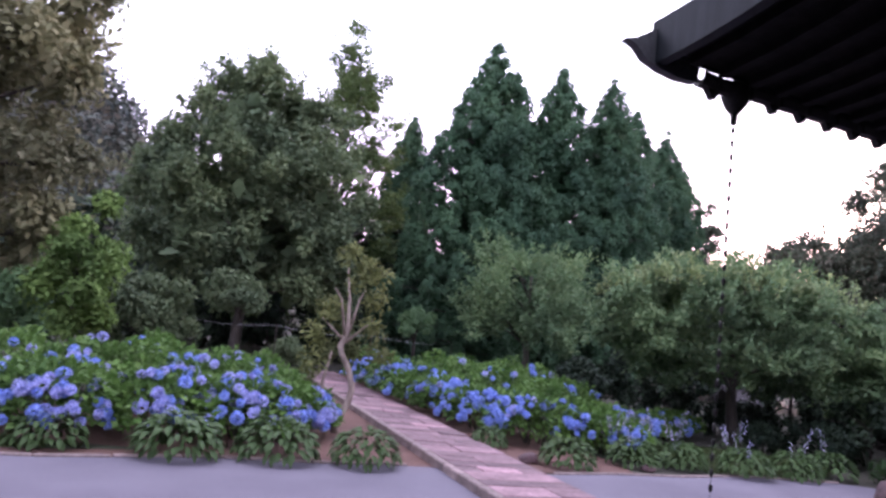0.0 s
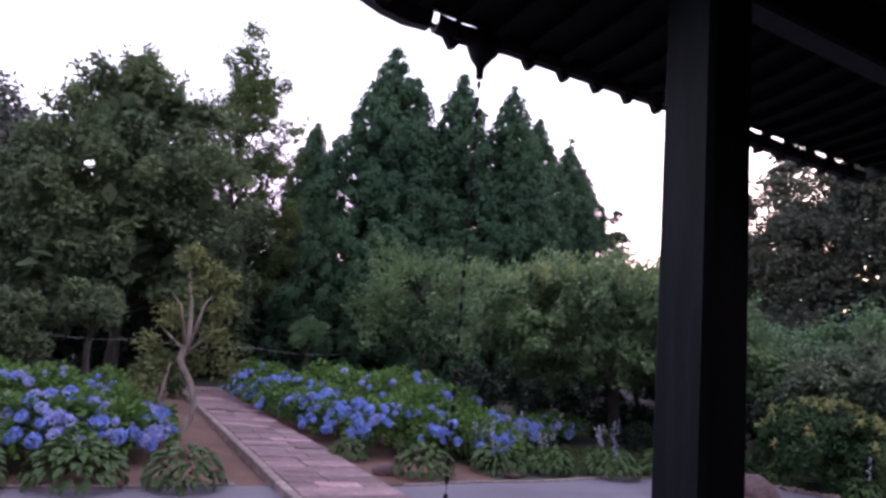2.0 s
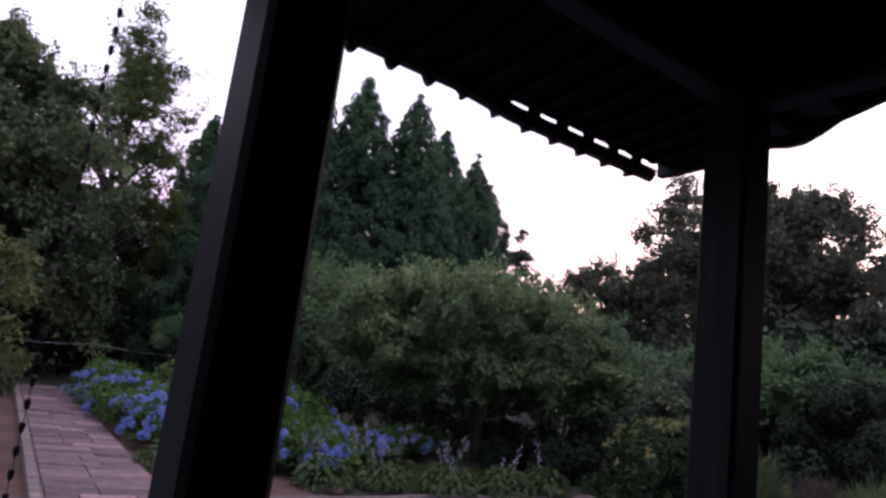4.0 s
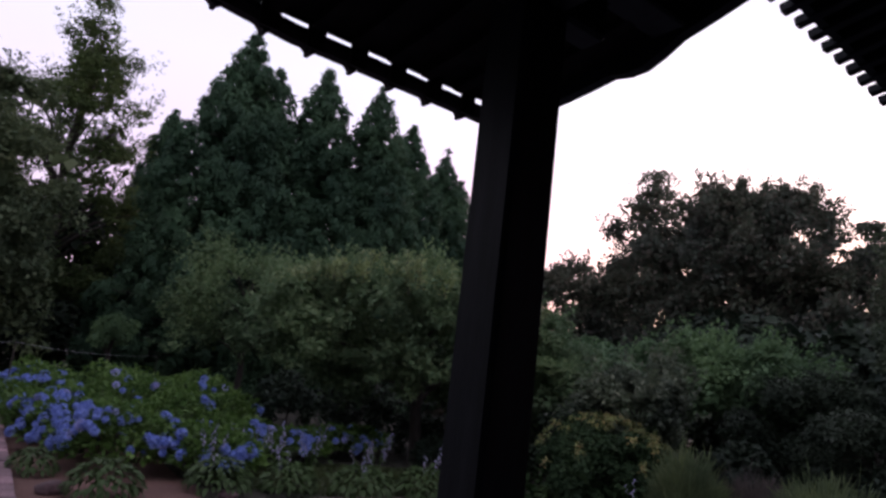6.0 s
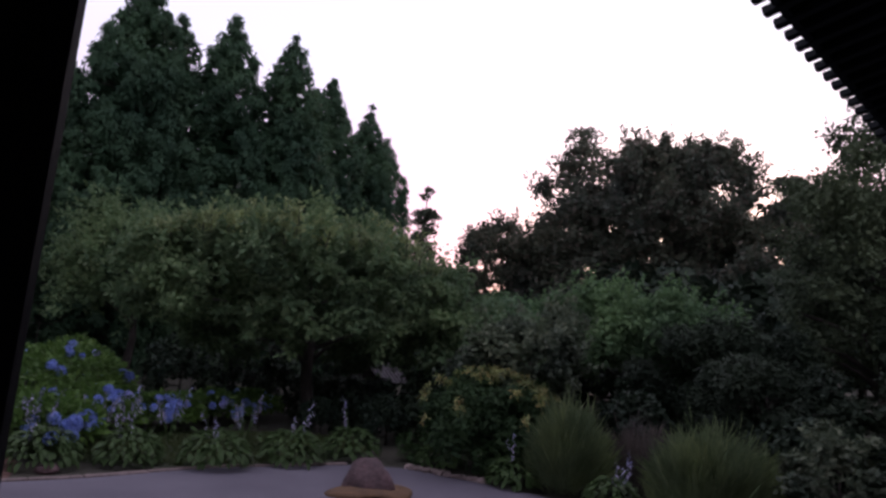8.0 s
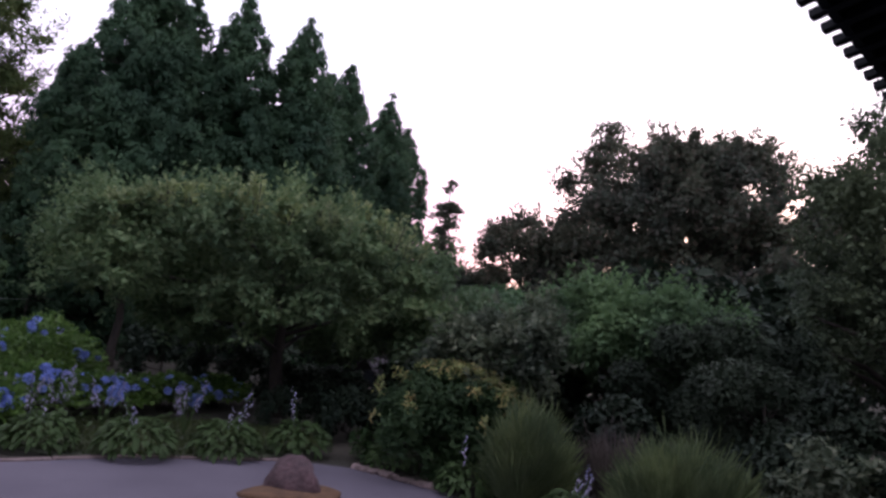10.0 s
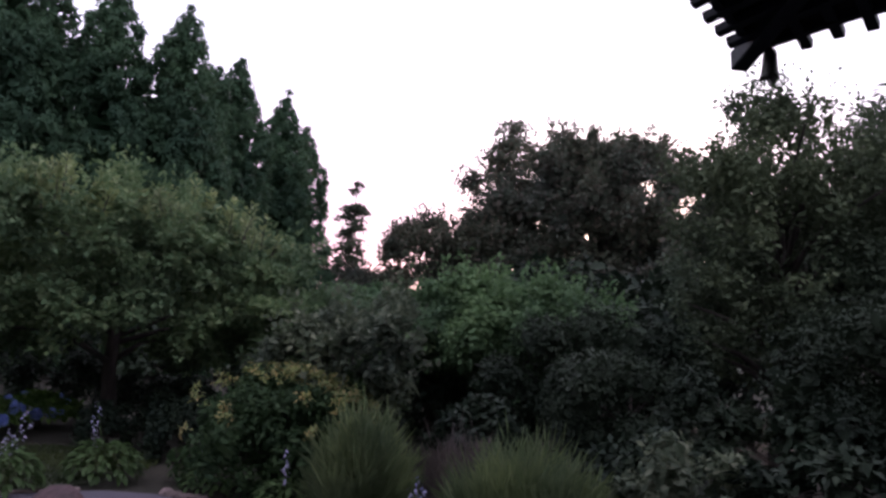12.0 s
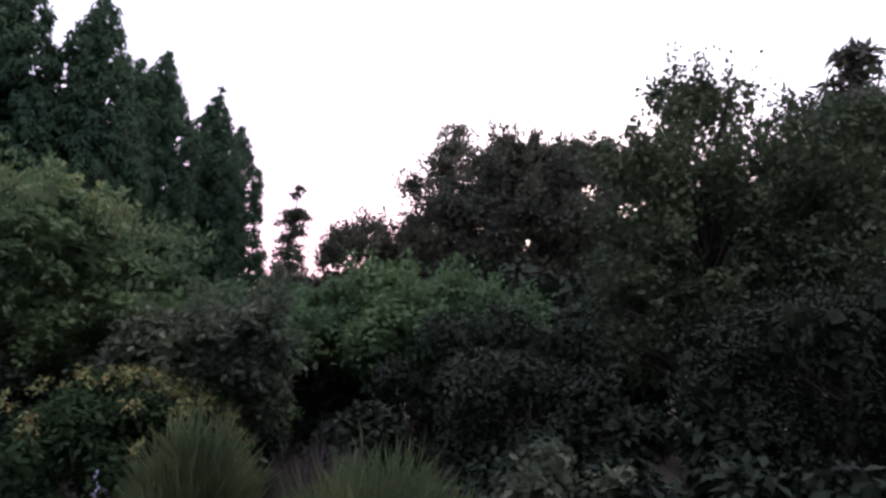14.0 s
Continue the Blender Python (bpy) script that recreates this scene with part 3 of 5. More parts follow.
def turf(name, cx, cy, rx, ry, seed, count, label):
    """A patch of thin grass: low ground with many blades on it."""
    rng = np.random.default_rng(seed)
    e = sheet(name, blob(cx, cy, rx, ry, seed), -0.008, 0.008, M_LAWN, label, "grass")
    a, q = rng.random(count) * math.tau, np.sqrt(rng.random(count)) * 0.95
    base = np.stack([cx + q * rx * np.cos(a), cy + q * ry * np.sin(a), np.full(count, -0.01)], axis=1)
    way = rng.normal(size=(count, 3)) * 0.4 + np.array((0, 0, 1.0))
    g = link("grass_blades", leaf_mesh("grass_blades", base, way, rng.uniform(0.03, 0.08, count), 0.012, rng), M_TURF)
    tagged(g, "thin uncut grass blades on the garden ground", "grass", kind="stuff")
    return e


sheet("soil_bed", [(-20, 7.9), (6.7, 7.9), (7.0, 8.8), (7.0, 9.8), (7.2, 12.0), (7.4, 22.5), (2.2, 22.5), (2.2, 12.5), (-20, 12.5)], -0.012, 0.008, M_SOIL, "bare red-brown soil of the flower beds", "soil")
turf("lawn_west", -4.6, 8.38, 4.4, 0.46, 3, 9000, "strip of short dull grass before the flower bed")
turf("lawn_east", 9.7, 9.5, 2.6, 1.5, 4, 13000, "shaded patch of thin grass under the fruit tree")

PATH_X, PATH_LEAN, PATH_W = 3.60, 0.072, 1.34


def path_x(y):
    return PATH_X + PATH_LEAN * (y - 8.3)


bed = thing("stone_path", (0, 0, 0), "path of pinkish worn flagstones with a stone edging", "path", kind="structure")
bm = bmesh.new()
vs = [(path_x(-0.2) + 0.03, -0.2), (path_x(-0.2) + PATH_W - 0.03, -0.2), (path_x(PATH_LEN) + PATH_W - 0.03, PATH_LEN), (path_x(PATH_LEN) + 0.03, PATH_LEN)]
f = bm.faces.new([bm.verts.new((x, y, -0.03)) for x, y in vs])
r = bmesh.ops.extrude_face_region(bm, geom=[f])
bmesh.ops.translate(bm, verts=[v for v in r["geom"] if isinstance(v, bmesh.types.BMVert)], vec=(0, 0, 0.085))
bmesh.ops.recalc_face_normals(bm, faces=bm.faces[:])
part("mortar_bed", bm, M_KERB, bed)

# ---- the temple hall, whose eaves the walk passes under ----
# Unseen west end drawn out to block sky light from that side.
HX0, HX1, HY0, HY1 = -7.2, 11.74, -13.0, 1.57      # eaves
WX0, WX1, WY0, WY1 = -4.8, 9.4, -10.6, -0.80       # walls
EAVE_Z, SLOPE = 3.91, 0.20
hall = thing("temple_hall", ((WX0 + WX1) / 2, (WY0 + WY1) / 2, 0), "dark timber temple hall under a wide tiled hip roof", "building")
H = Matrix.Translation(hall.location).inverted()


def into(ob, parent=hall):
    """Hangs a part built in world places under its thing."""
    ob.parent = parent
    ob.matrix_parent_inverse = Matrix.Translation(parent.location).inverted() if parent.parent is None else parent.matrix_parent_inverse.copy()
    return ob


def lift(x, y):
    """The old eaves have sunk a little towards the corners."""
    u = abs((x - (HX0 + HX1) / 2) / ((HX1 - HX0) / 2))
    v = abs((y - (HY0 + HY1) / 2) / ((HY1 - HY0) / 2))
    return -0.26 * max(0.0, min(1.0, (u - 0.3) / 0.65)) ** 1.6 * min(1.0, v / 0.5) ** 2 + 0.06 * max(0.0, min(1.0, (x - 11.0) / 0.6)) * max(0.0, min(1.0, (HY1 - y) / 0.4))


def inward(x, y):
    return min(x - HX0, HX1 - x, y - HY0, HY1 - y)


def soffit_z(x, y):
    return EAVE_Z + SLOPE * inward(x, y) + lift(x, y)


def hip_skin(bm, zf, thick=0.0):
    """A hipped surface over the eaves' rectangle as four sloping sides in strips."""
    mid = (HY0 + HY1) / 2
    half = (HY1 - HY0) / 2
    n, k = 14, 24
    for side in range(4):
        grid = []
        for j in range(n + 1):
            d = half * j / n
            a0, a1 = ((HX0 + d, HX1 - d) if side < 2 else (HY0 + d, HY1 - d))
            row = []
            for i in range(k + 1):
                s = a0 + (a1 - a0) * i / k
                x, y = ((s, HY1 - d) if side == 0 else (s, HY0 + d) if side == 1 else (HX1 - d, s) if side == 2 else (HX0 + d, s))
                row.append(bm.verts.new((x, y, zf(x, y, d))))
            grid.append(row)
        for j in range(n):
            for i in range(k):
                q = (grid[j][i], grid[j][i + 1], grid[j + 1][i + 1], grid[j + 1][i])
                try:
                    bm.faces.new(q if side in (1, 2) else q[::-1])
                except ValueError:
                    pass
    bmesh.ops.remove_doubles(bm, verts=bm.verts[:], dist=0.001)


bm = bmesh.new()
hip_skin(bm, lambda x, y, d: EAVE_Z + 0.02 + SLOPE * min(d, 3.2) + lift(x, y))
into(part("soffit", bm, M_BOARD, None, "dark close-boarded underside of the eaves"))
bm = bmesh.new()
hip_skin(bm, lambda x, y, d: EAVE_Z + 0.20 + 0.36 * d + 0.035 * d * d + lift(x, y))
into(part("roof", bm, M_TILE, None, "grey tiled hip roof"))
bm = bmesh.new()
for x0, x1, y0, y1 in ((HX0, HX1, HY1 - 0.05, HY1), (HX0, HX1, HY0, HY0 + 0.05), (HX0, HX0 + 0.05, HY0 + 0.05, HY1 - 0.05), (HX1 - 0.05, HX1, HY0 + 0.05, HY1 - 0.05)):
    n = 30
    rows = []
    for i in range(n + 1):
        s = i / n
        xa, xb, ya, yb = (x0 + (x1 - x0) * s, x0 + (x1 - x0) * s, y0, y1) if x1 - x0 > 1 else (x0, x1, y0 + (y1 - y0) * s, y0 + (y1 - y0) * s)
        z = EAVE_Z - 0.03 + lift((xa + xb) / 2, (ya + yb) / 2)
        rows.append([bm.verts.new(p) for p in ((xa, ya, z), (xb, yb, z), (xb, yb, z + 0.2), (xa, ya, z + 0.2))])
    for a, b in zip(rows, rows[1:]):
        for k in range(4):
            bm.faces.new((a[k], a[(k + 1) % 4], b[(k + 1) % 4], b[k]))
    bm.faces.new(rows[0])
    bm.faces.new(rows[-1][::-1])
into(part("eave_board", bm, M_WOOD))

# rafters: square ends stand out past the eave board
bm = bmesh.new()
box(bm, -0.03, 0.03, -2.75, 0.075, -0.055, 0.0, 0.004)
RAFTER = bpy.data.meshes.new("rafter")
bm.to_mesh(RAFTER)
bm.free()
RAFTER.materials.append(M_WOOD)
STEP = 0.165


def rafter(x, y, turn):
    ob = link("rafter", RAFTER, None)
    ob.matrix_world = Matrix.Translation((x + (0.045 if turn else 0.0), y, EAVE_Z + lift(x, y) + 0.004)) @ Matrix.Rotation(turn, 4, "Z") @ Matrix.Rotation(-math.atan(SLOPE), 4, "X")
    mw = ob.matrix_world.copy()
    ob.parent = hall
    ob.matrix_parent_inverse = Matrix.Identity(4)
    ob.matrix_basis = H @ mw


n = int((HX1 - HX0 - 0.5) / STEP)
for i in range(n + 1):
    rafter(HX1 - 0.22 - i * STEP, HY1, 0.0)
for i in range(36):
    rafter(HX1, HY1 - 0.26 - i * STEP, -math.pi / 2)
# hip beams run out past the corners
for cx, cy in ((HX1, HY1), (HX0, HY1)):
    sx = 1 if cx > 0 else -1
    bm = bmesh.new()
    box(bm, -0.05, 0.05, -3.2, 0.11, -0.15, -0.02, 0.008)
    ob = part("hip_beam", bm, M_WOOD)
    ob.matrix_world = Matrix.Translation((cx - sx * 0.045, cy + 0.03, EAVE_Z + lift(cx, cy) + 0.05)) @ Matrix.Rotation(-sx * math.pi / 4, 4, "Z") @ Matrix.Rotation(-math.atan(SLOPE / 1.5), 4, "X")
    mw = ob.matrix_world.copy()
    ob.parent = hall
    ob.matrix_basis = H @ mw
# walls with posts, boards and a sill
for name, x0, x1, y0, y1 in (("wall_front", WX0, WX1, WY1 - 0.12, WY1), ("wall_back", WX0, WX1, WY0, WY0 + 0.12), ("wall_side", WX0, WX0 + 0.12, WY0 + 0.12, WY1 - 0.12), ("wall_side", WX1 - 0.12, WX1, WY0 + 0.12, WY1 - 0.12)):
    bm = bmesh.new()
    box(bm, x0, x1, y0, y1, 0.0, EAVE_Z + SLOPE * 2.4 + 0.02)
    into(part(name, bm, M_BOARD))
for x in np.linspace(WX0 + 0.1, WX1 - 0.1, 8):
    bm = bmesh.new()
    box(bm, x - 0.11, x + 0.11, WY1 - 0.08, WY1 + 0.10, 0.0, EAVE_Z + SLOPE * 2.35, 0.012)
    into(part("post", bm, M_WOOD))
bm = bmesh.new()
box(bm, WX0 - 0.05, WX1 + 0.05, WY1 + 0.003, WY1 + 0.13, 2.55, 2.78, 0.012)
into(part("lintel_beam", bm, M_WOOD))

# wind bell under the corner
bell = thing("wind_bell", (11.68, 1.46, 3.395), "small dark bronze wind bell hanging under the eave corner", "bell")
BELL = 0.78
bm = bmesh.new()
prof = [(0.005, 0.262), (0.028, 0.258), (0.044, 0.235), (0.050, 0.19), (0.054, 0.12), (0.060, 0.07), (0.070, 0.045), (0.066, 0.040), (0.052, 0.075), (0.044, 0.18), (0.02, 0.235), (0.003, 0.238)]
rings = [[bm.verts.new((r_ * math.cos(k * math.tau / 18), r_ * math.sin(k * math.tau / 18), z_ - 0.028 * (i in (6, 7)) * (0.5 + 0.5 * math.cos(k * math.tau / 18 * 4)))) for k in range(18)] for i, (r_, z_) in enumerate(prof)]
for a, b in zip(rings, rings[1:]):
    for k in range(18):
        bm.faces.new((a[k], a[(k + 1) % 18], b[(k + 1) % 18], b[k]))
part("bell_body", bm, M_BRONZE, bell, smooth=True)
bm = bmesh.new()
tube(bm, [(0.0, 0.0, 0.255), (0.012, 0, 0.29), (0, 0, 0.36)], [0.006, 0.006, 0.006], 6)
part("hook", bm, M_BRONZE, bell)
bm = bmesh.new()
tube(bm, [(0, 0, 0.2), (0, 0, 0.02)], [0.004, 0.004], 6)
box(bm, -0.028, 0.028, -0.004, 0.004, -0.03, 0.022, 0.003)
part("clapper", bm, M_BRONZE, bell)
bell.scale = (BELL, BELL, BELL)

# ---- the porch before the hall ----
PX0, PX1, PYF, PZ = 2.24, 6.16, 2.70, 3.195
PXC = (PX0 + PX1) / 2
porch = thing("entrance_porch", (PXC, 1.7, 0), "dark timber temple porch with a curved tiled roof and square pillars", "building")


def into_porch(ob):
    return into(ob, porch)


def porch_lift(x):
    return 0.05 * abs((x - PXC) / 2.03) ** 10


def porch_z(x, y):
    """Underside of the porch roof: nearly level at the front, steeper towards the hall."""
    d = PYF - y
    return PZ + 0.03 * d + 0.11 * d * d + porch_lift(x) * max(0.0, 1 - d / 2.2)


def porch_skin(bm, off, x0, x1, y0, y1, flip=False):
    g = [[bm.verts.new((x0 + (x1 - x0) * i / 24, y1 + (y0 - y1) * j / 12, porch_z(x0 + (x1 - x0) * i / 24, y1 + (y0 - y1) * j / 12) + off)) for i in range(25)] for j in range(13)]
    for j in range(12):
        for i in range(24):
            q = (g[j][i], g[j][i + 1], g[j + 1][i + 1], g[j + 1][i])
            bm.faces.new(q[::-1] if flip else q)
    return g


bm = bmesh.new()
ga = porch_skin(bm, 0.0, PX0, PX1, 0.35, PYF)
gb = porch_skin(bm, 0.13, PX0, PX1, 0.35, PYF, True)
for i in range(24):
    bm.faces.new((ga[0][i + 1], ga[0][i], gb[0][i], gb[0][i + 1]))
    bm.faces.new((ga[-1][i], ga[-1][i + 1], gb[-1][i + 1], gb[-1][i]))
for j in range(12):
    bm.faces.new((ga[j][0], ga[j + 1][0], gb[j + 1][0], gb[j][0]))
    bm.faces.new((ga[j + 1][-1], ga[j][-1], gb[j][-1], gb[j + 1][-1]))
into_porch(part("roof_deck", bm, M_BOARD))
# rows of round tiles, with disc ends over the front edge
k = 0
x = PX0 + 0.07
while x < PX1:
    bm = bmesh.new()
    ys = np.linspace(PYF + 0.04, 0.4, 9)
    tube(bm, [(x, y, porch_z(x, y) + 0.135) for y in ys], [0.062] * 9, 8)
    into_porch(part("tile_roll", bm, M_TILE, smooth=True))
    k += 1
    x += 0.2275
# flat tiles between the rolls hang a little over the edge
x = PX0 + 0.07
while x < PX1 - 0.2:
    bm = bmesh.new()
    rows = []
    for y in np.linspace(PYF + 0.05, 0.4, 9):
        rows.append([bm.verts.new((x + 0.2275 * s, y, porch_z(x + 0.11, y) + 0.133 + 0.03 * (2 * s - 1) ** 2 - dz)) for s, dz in ((0, 0), (0.3, 0), (0.7, 0), (1, 0), (1, 0.03), (0.7, 0.025), (0.3, 0.025), (0, 0.03))])
    for a, b in zip(rows, rows[1:]):
        for q in range(8):
            bm.faces.new((a[q], a[(q + 1) % 8], b[(q + 1) % 8], b[q]))
    bm.faces.new(rows[0])
    bm.faces.new(rows[-1][::-1])
    into_porch(part("flat_tile_row", bm, M_TILE))
    x += 0.2275
# porch rafters, with ends just short of the edge
x = PX0 + 0.18
while x < PX1 - 0.1:
    bm = bmesh.new()
    ys = np.linspace(PYF - 0.03, 0.4, 8)
    rows = [[bm.verts.new((x + sx, y, porch_z(x, y) + sz)) for sx, sz in ((-0.03, 0.002), (0.03, 0.002), (0.03, -0.05), (-0.03, -0.05))] for y in ys]
    for a, b in zip(rows, rows[1:]):
        for q in range(4):
            bm.faces.new((a[q], b[q], b[(q + 1) % 4], a[(q + 1) % 4]))
    bm.faces.new(rows[0])
    bm.faces.new(rows[-1][::-1])
    into_porch(part("rafter", bm, M_BOARD))
    x += 0.206
bm = bmesh.new()
rows = []
for xx in np.linspace(PX0 + 0.03, PX1 - 0.03, 30):
    z = porch_z(xx, PYF)
    rows.append([bm.verts.new(p) for p in ((xx, PYF + 0.002, z - 0.012), (xx, PYF + 0.026, z - 0.012), (xx, PYF + 0.026, z + 0.16), (xx, PYF + 0.002, z + 0.16))])
for a, b in zip(rows, rows[1:]):
    for q in range(4):
        bm.faces.new((a[q], a[(q + 1) % 4], b[(q + 1) % 4], b[q]))
bm.faces.new(rows[0])
bm.faces.new(rows[-1][::-1])
into_porch(part("fascia", bm, M_WOOD))
# barge boards at both ends with a carved pendant
for sx, bx in ((-1, PX0), (1, PX1)):
    bm = bmesh.new()
    ys = np.linspace(PYF + 0.07, 0.4, 26)
    rows = []
    for i, y in enumerate(ys):
        z = porch_z(bx, y)
        low = 0.09 + 0.05 * max(0.0, math.sin((PYF - y) * 9.0)) * (0.75 < PYF - y < 1.5)
        rows.append([bm.verts.new(p) for p in ((bx - 0.03, y, z - low), (bx + 0.03, y, z - low), (bx + 0.03, y, z + 0.15), (bx - 0.03, y, z + 0.15))])
    for a, b in zip(rows, rows[1:]):
        for q in range(4):
            bm.faces.new((a[q], a[(q + 1) % 4], b[(q + 1) % 4], b[q]))
    bm.faces.new(rows[0])
    bm.faces.new(rows[-1][::-1])
    into_porch(part("barge_board", bm, M_WOOD))
# pillars with taken-off corners, on stone pads, carrying beams
for cx, cy in ((3.07, 1.63), (5.29, 1.70)):
    bm = bmesh.new()
    box(bm, cx - 0.108, cx + 0.108, cy - 0.108, cy + 0.108, 0.16, 3.16, 0.018)
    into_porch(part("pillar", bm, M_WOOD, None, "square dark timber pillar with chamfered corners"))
    bm = bmesh.new()
    box(bm, cx - 0.19, cx + 0.19, cy - 0.19, cy + 0.19, -0.02, 0.165, 0.03)
    into_porch(part("pillar_base", bm, M_KERB, None, "stone pad"))
    bm = bmesh.new()
    box(bm, cx - 0.15, cx + 0.15, cy - 0.15, cy + 0.15, 3.10, 3.24, 0.03)
    into_porch(part("bearing_block", bm, M_WOOD))
    bm = bmesh.new()
    box(bm, cx - 0.07, cx + 0.07, -0.70, cy - 0.11, 3.02, 3.30, 0.012)
    into_porch(part("tie_beam", bm, M_WOOD))
bm = bmesh.new()
box(bm, 2.72, 5.62, 1.60, 1.73, 3.02, 3.30, 0.015)
into_porch(part("front_beam", bm, M_WOOD))
bm = bmesh.new()
box(bm, PX0 + 0.06, PX1 - 0.06, 1.57, 1.75, 3.285, 3.42, 0.012)
into_porch(part("purlin", bm, M_WOOD))

# solid corner piece at the west end of the eave, drawn out to a tip
bm = bmesh.new()
shape = [(2.02, 3.225), (2.09, 3.205), (2.15, 3.15), (2.26, 3.115), (2.38, 3.10), (2.50, 3.11), (2.52, 3.24), (2.26, 3.36), (2.15, 3.29), (2.08, 3.245)]
near = [bm.verts.new((a, PYF + 0.03, b)) for a, b in shape]
far = [bm.verts.new((a, PYF + 0.085, b)) for a, b in shape]
bm.faces.new(near)
bm.faces.new(far[::-1])
for q in range(len(shape)):
    bm.faces.new((near[(q + 1) % len(shape)], near[q], far[q], far[(q + 1) % len(shape)]))
into_porch(part("corner_tile", bm, M_TILE))
# gutter with straps, funnel and rain chain
gut = thing("rain_gutter", (PXC, PYF + 0.1, 3.1), "dark copper half-round gutter on straps along the porch eave", "gutter")
GX0, GX1, GY, GZ = 2.53, 6.04, PYF + 0.055, 3.165


def sag(x):
    """The gutter hangs lower by the funnel and along its east half."""
    return -0.042 * max(0.0, min(1.0, (x - 4.4) / 0.4)) - 0.03 * max(0.0, 1 - abs(x - 2.66) / 0.3)


gut_xs = [2.53, 2.535, 2.56, 2.66, 2.78, 2.96, 3.5, 4.4, 4.6, 4.8, 5.2, 5.6, 6.04]
bm = bmesh.new()
cells = [(-0.05, 0.03), (-0.048, 0.0), (-0.03, -0.035), (0.0, -0.048), (0.03, -0.035), (0.048, 0.0), (0.05, 0.03), (0.044, 0.03), (0.04, 0.0), (0.0, -0.038), (-0.04, 0.0), (-0.044, 0.03)]
ends = [[bm.verts.new((xx, GY + a, GZ + b + sag(xx))) for a, b in cells] for xx in gut_xs]
for ea, eb in zip(ends, ends[1:]):
    for q in range(12):
        bm.faces.new((ea[q], eb[q], eb[(q + 1) % 12], ea[(q + 1) % 12]))
bm.faces.new(ends[0])
bm.faces.new(ends[-1][::-1])
into(part("trough", bm, M_COPPER, smooth=False), gut)
x = GX0 + 0.1
while x < GX1:
    bm = bmesh.new()
    deep = -0.085 if x < 4.3 else -0.062
    wedge = [bm.verts.new((x + dx, GY + dy, GZ + sag(x) + dz)) for dx, dz in ((-0.05, -0.03), (0.05, -0.03), (0.012, deep), (-0.012, deep)) for dy in (-0.02, 0.02)]
    for q in ((0, 2, 4, 6), (7, 5, 3, 1), (0, 1, 3, 2), (2, 3, 5, 4), (4, 5, 7, 6), (6, 7, 1, 0)):
        bm.faces.new([wedge[j] for j in q])
    box(bm, x - 0.012, x + 0.012, GY - 0.035, GY + 0.035, GZ - 0.070 + sag(x), GZ - 0.045 + sag(x), 0.004)
    half = 0.045 if x > 4.4 else 0.012
    box(bm, x - half, x + half, GY - 0.066, GY - 0.052, GZ - 0.06 + sag(x), porch_z(x, PYF) + 0.05)
    into(part("strap", bm, M_COPPER), gut)
    x += 0.2275
chain = thing("rain_chain", (2.80, GY, 2.75), "long dark copper rain chain hanging from a gutter funnel", "rain chain")
bm = bmesh.new()
prof = [(0.075, 0.40), (0.078, 0.36), (0.055, 0.30), (0.022, 0.255), (0.018, 0.20), (0.012, 0.20), (0.015, 0.26), (0.07, 0.37)]
rings = [[bm.verts.new((r_ * math.cos(k * math.tau / 12), r_ * math.sin(k * math.tau / 12), z_)) for k in range(12)] for r_, z_ in prof]
for a, b in zip(rings, rings[1:]):
    for k in range(12):
        bm.faces.new((a[k], a[(k + 1) % 12], b[(k + 1) % 12], b[k]))
part("funnel", bm, M_COPPER, chain, smooth=True)
for i in range(36):
    bm = bmesh.new()
    zc = 0.165 - 0.077 * i
    tube(bm, [(0, 0, zc + 0.030), (0, 0, zc + 0.020), (0, 0, zc + 0.017), (0, 0, zc), (0, 0, zc - 0.016), (0, 0, zc - 0.020), (0, 0, zc - 0.050)], [0.0015, 0.0015, 0.0095, 0.0105, 0.007, 0.0015, 0.0015], 8)
    part("chain_link", bm, M_COPPER, chain)

# ---- tall trees ----
CED = "tall dark green cedar with a narrow pointed crown"
for i, (x, y, h, r_) in enumerate(((12.4, 26.0, 14.7, 4.6), (15.8, 25.9, 14.5, 3.1), (18.3, 25.4, 14.3, 3.0), (22.7, 29.2, 15.0, 2.8), (26.8, 31.5, 15.1, 2.7), (29.5, 33.3, 14.4, 2.5), (21.0, 27.8, 13.5, 2.0), (14.2, 27.3, 14.3, 1.5))):
    cedar((x, y, 0), h, r_, CED, 20 + i, group="cedar row")
cedar((11.9, 34.6, 0), 13.4, 1.7, "slender dark cedar with a bare lower stem", 31, low=0.36, group="cedar row")
crown_tree("broadleaf_tree", (2.9, 24.5, 0), (0, 0, 5.3), (4.2, 3.9, 5.7), "large rounded olive-green tree with a domed crown", 41, M_OLIVE, n_clump=460, per=100, clump=0.55, leaf=(0.12, 0.24), taper=0.42, lobes=5, lobe=0.13, sprays=900, spray_len=0.4, trunk=0.2, ragged=0.16, fill=0.6, limb_count=14, outer=True, dense=12)
crown_tree("birch_tree", (7.6, 32.0, 0), (0, 0, 8.1), (3.2, 2.9, 8.8), "tall open light-green tree with sky between its twigs", 42, M_BIRCH, n_clump=430, per=80, clump=0.5, leaf=(0.10, 0.19), taper=0.62, sprays=1100, spray_len=0.95, trunk=0.26, ragged=0.2, fill=0.35, lowcut=-0.95, flat=0.45, limb_count=60, lobe=0.11, outer=True, dense=3)
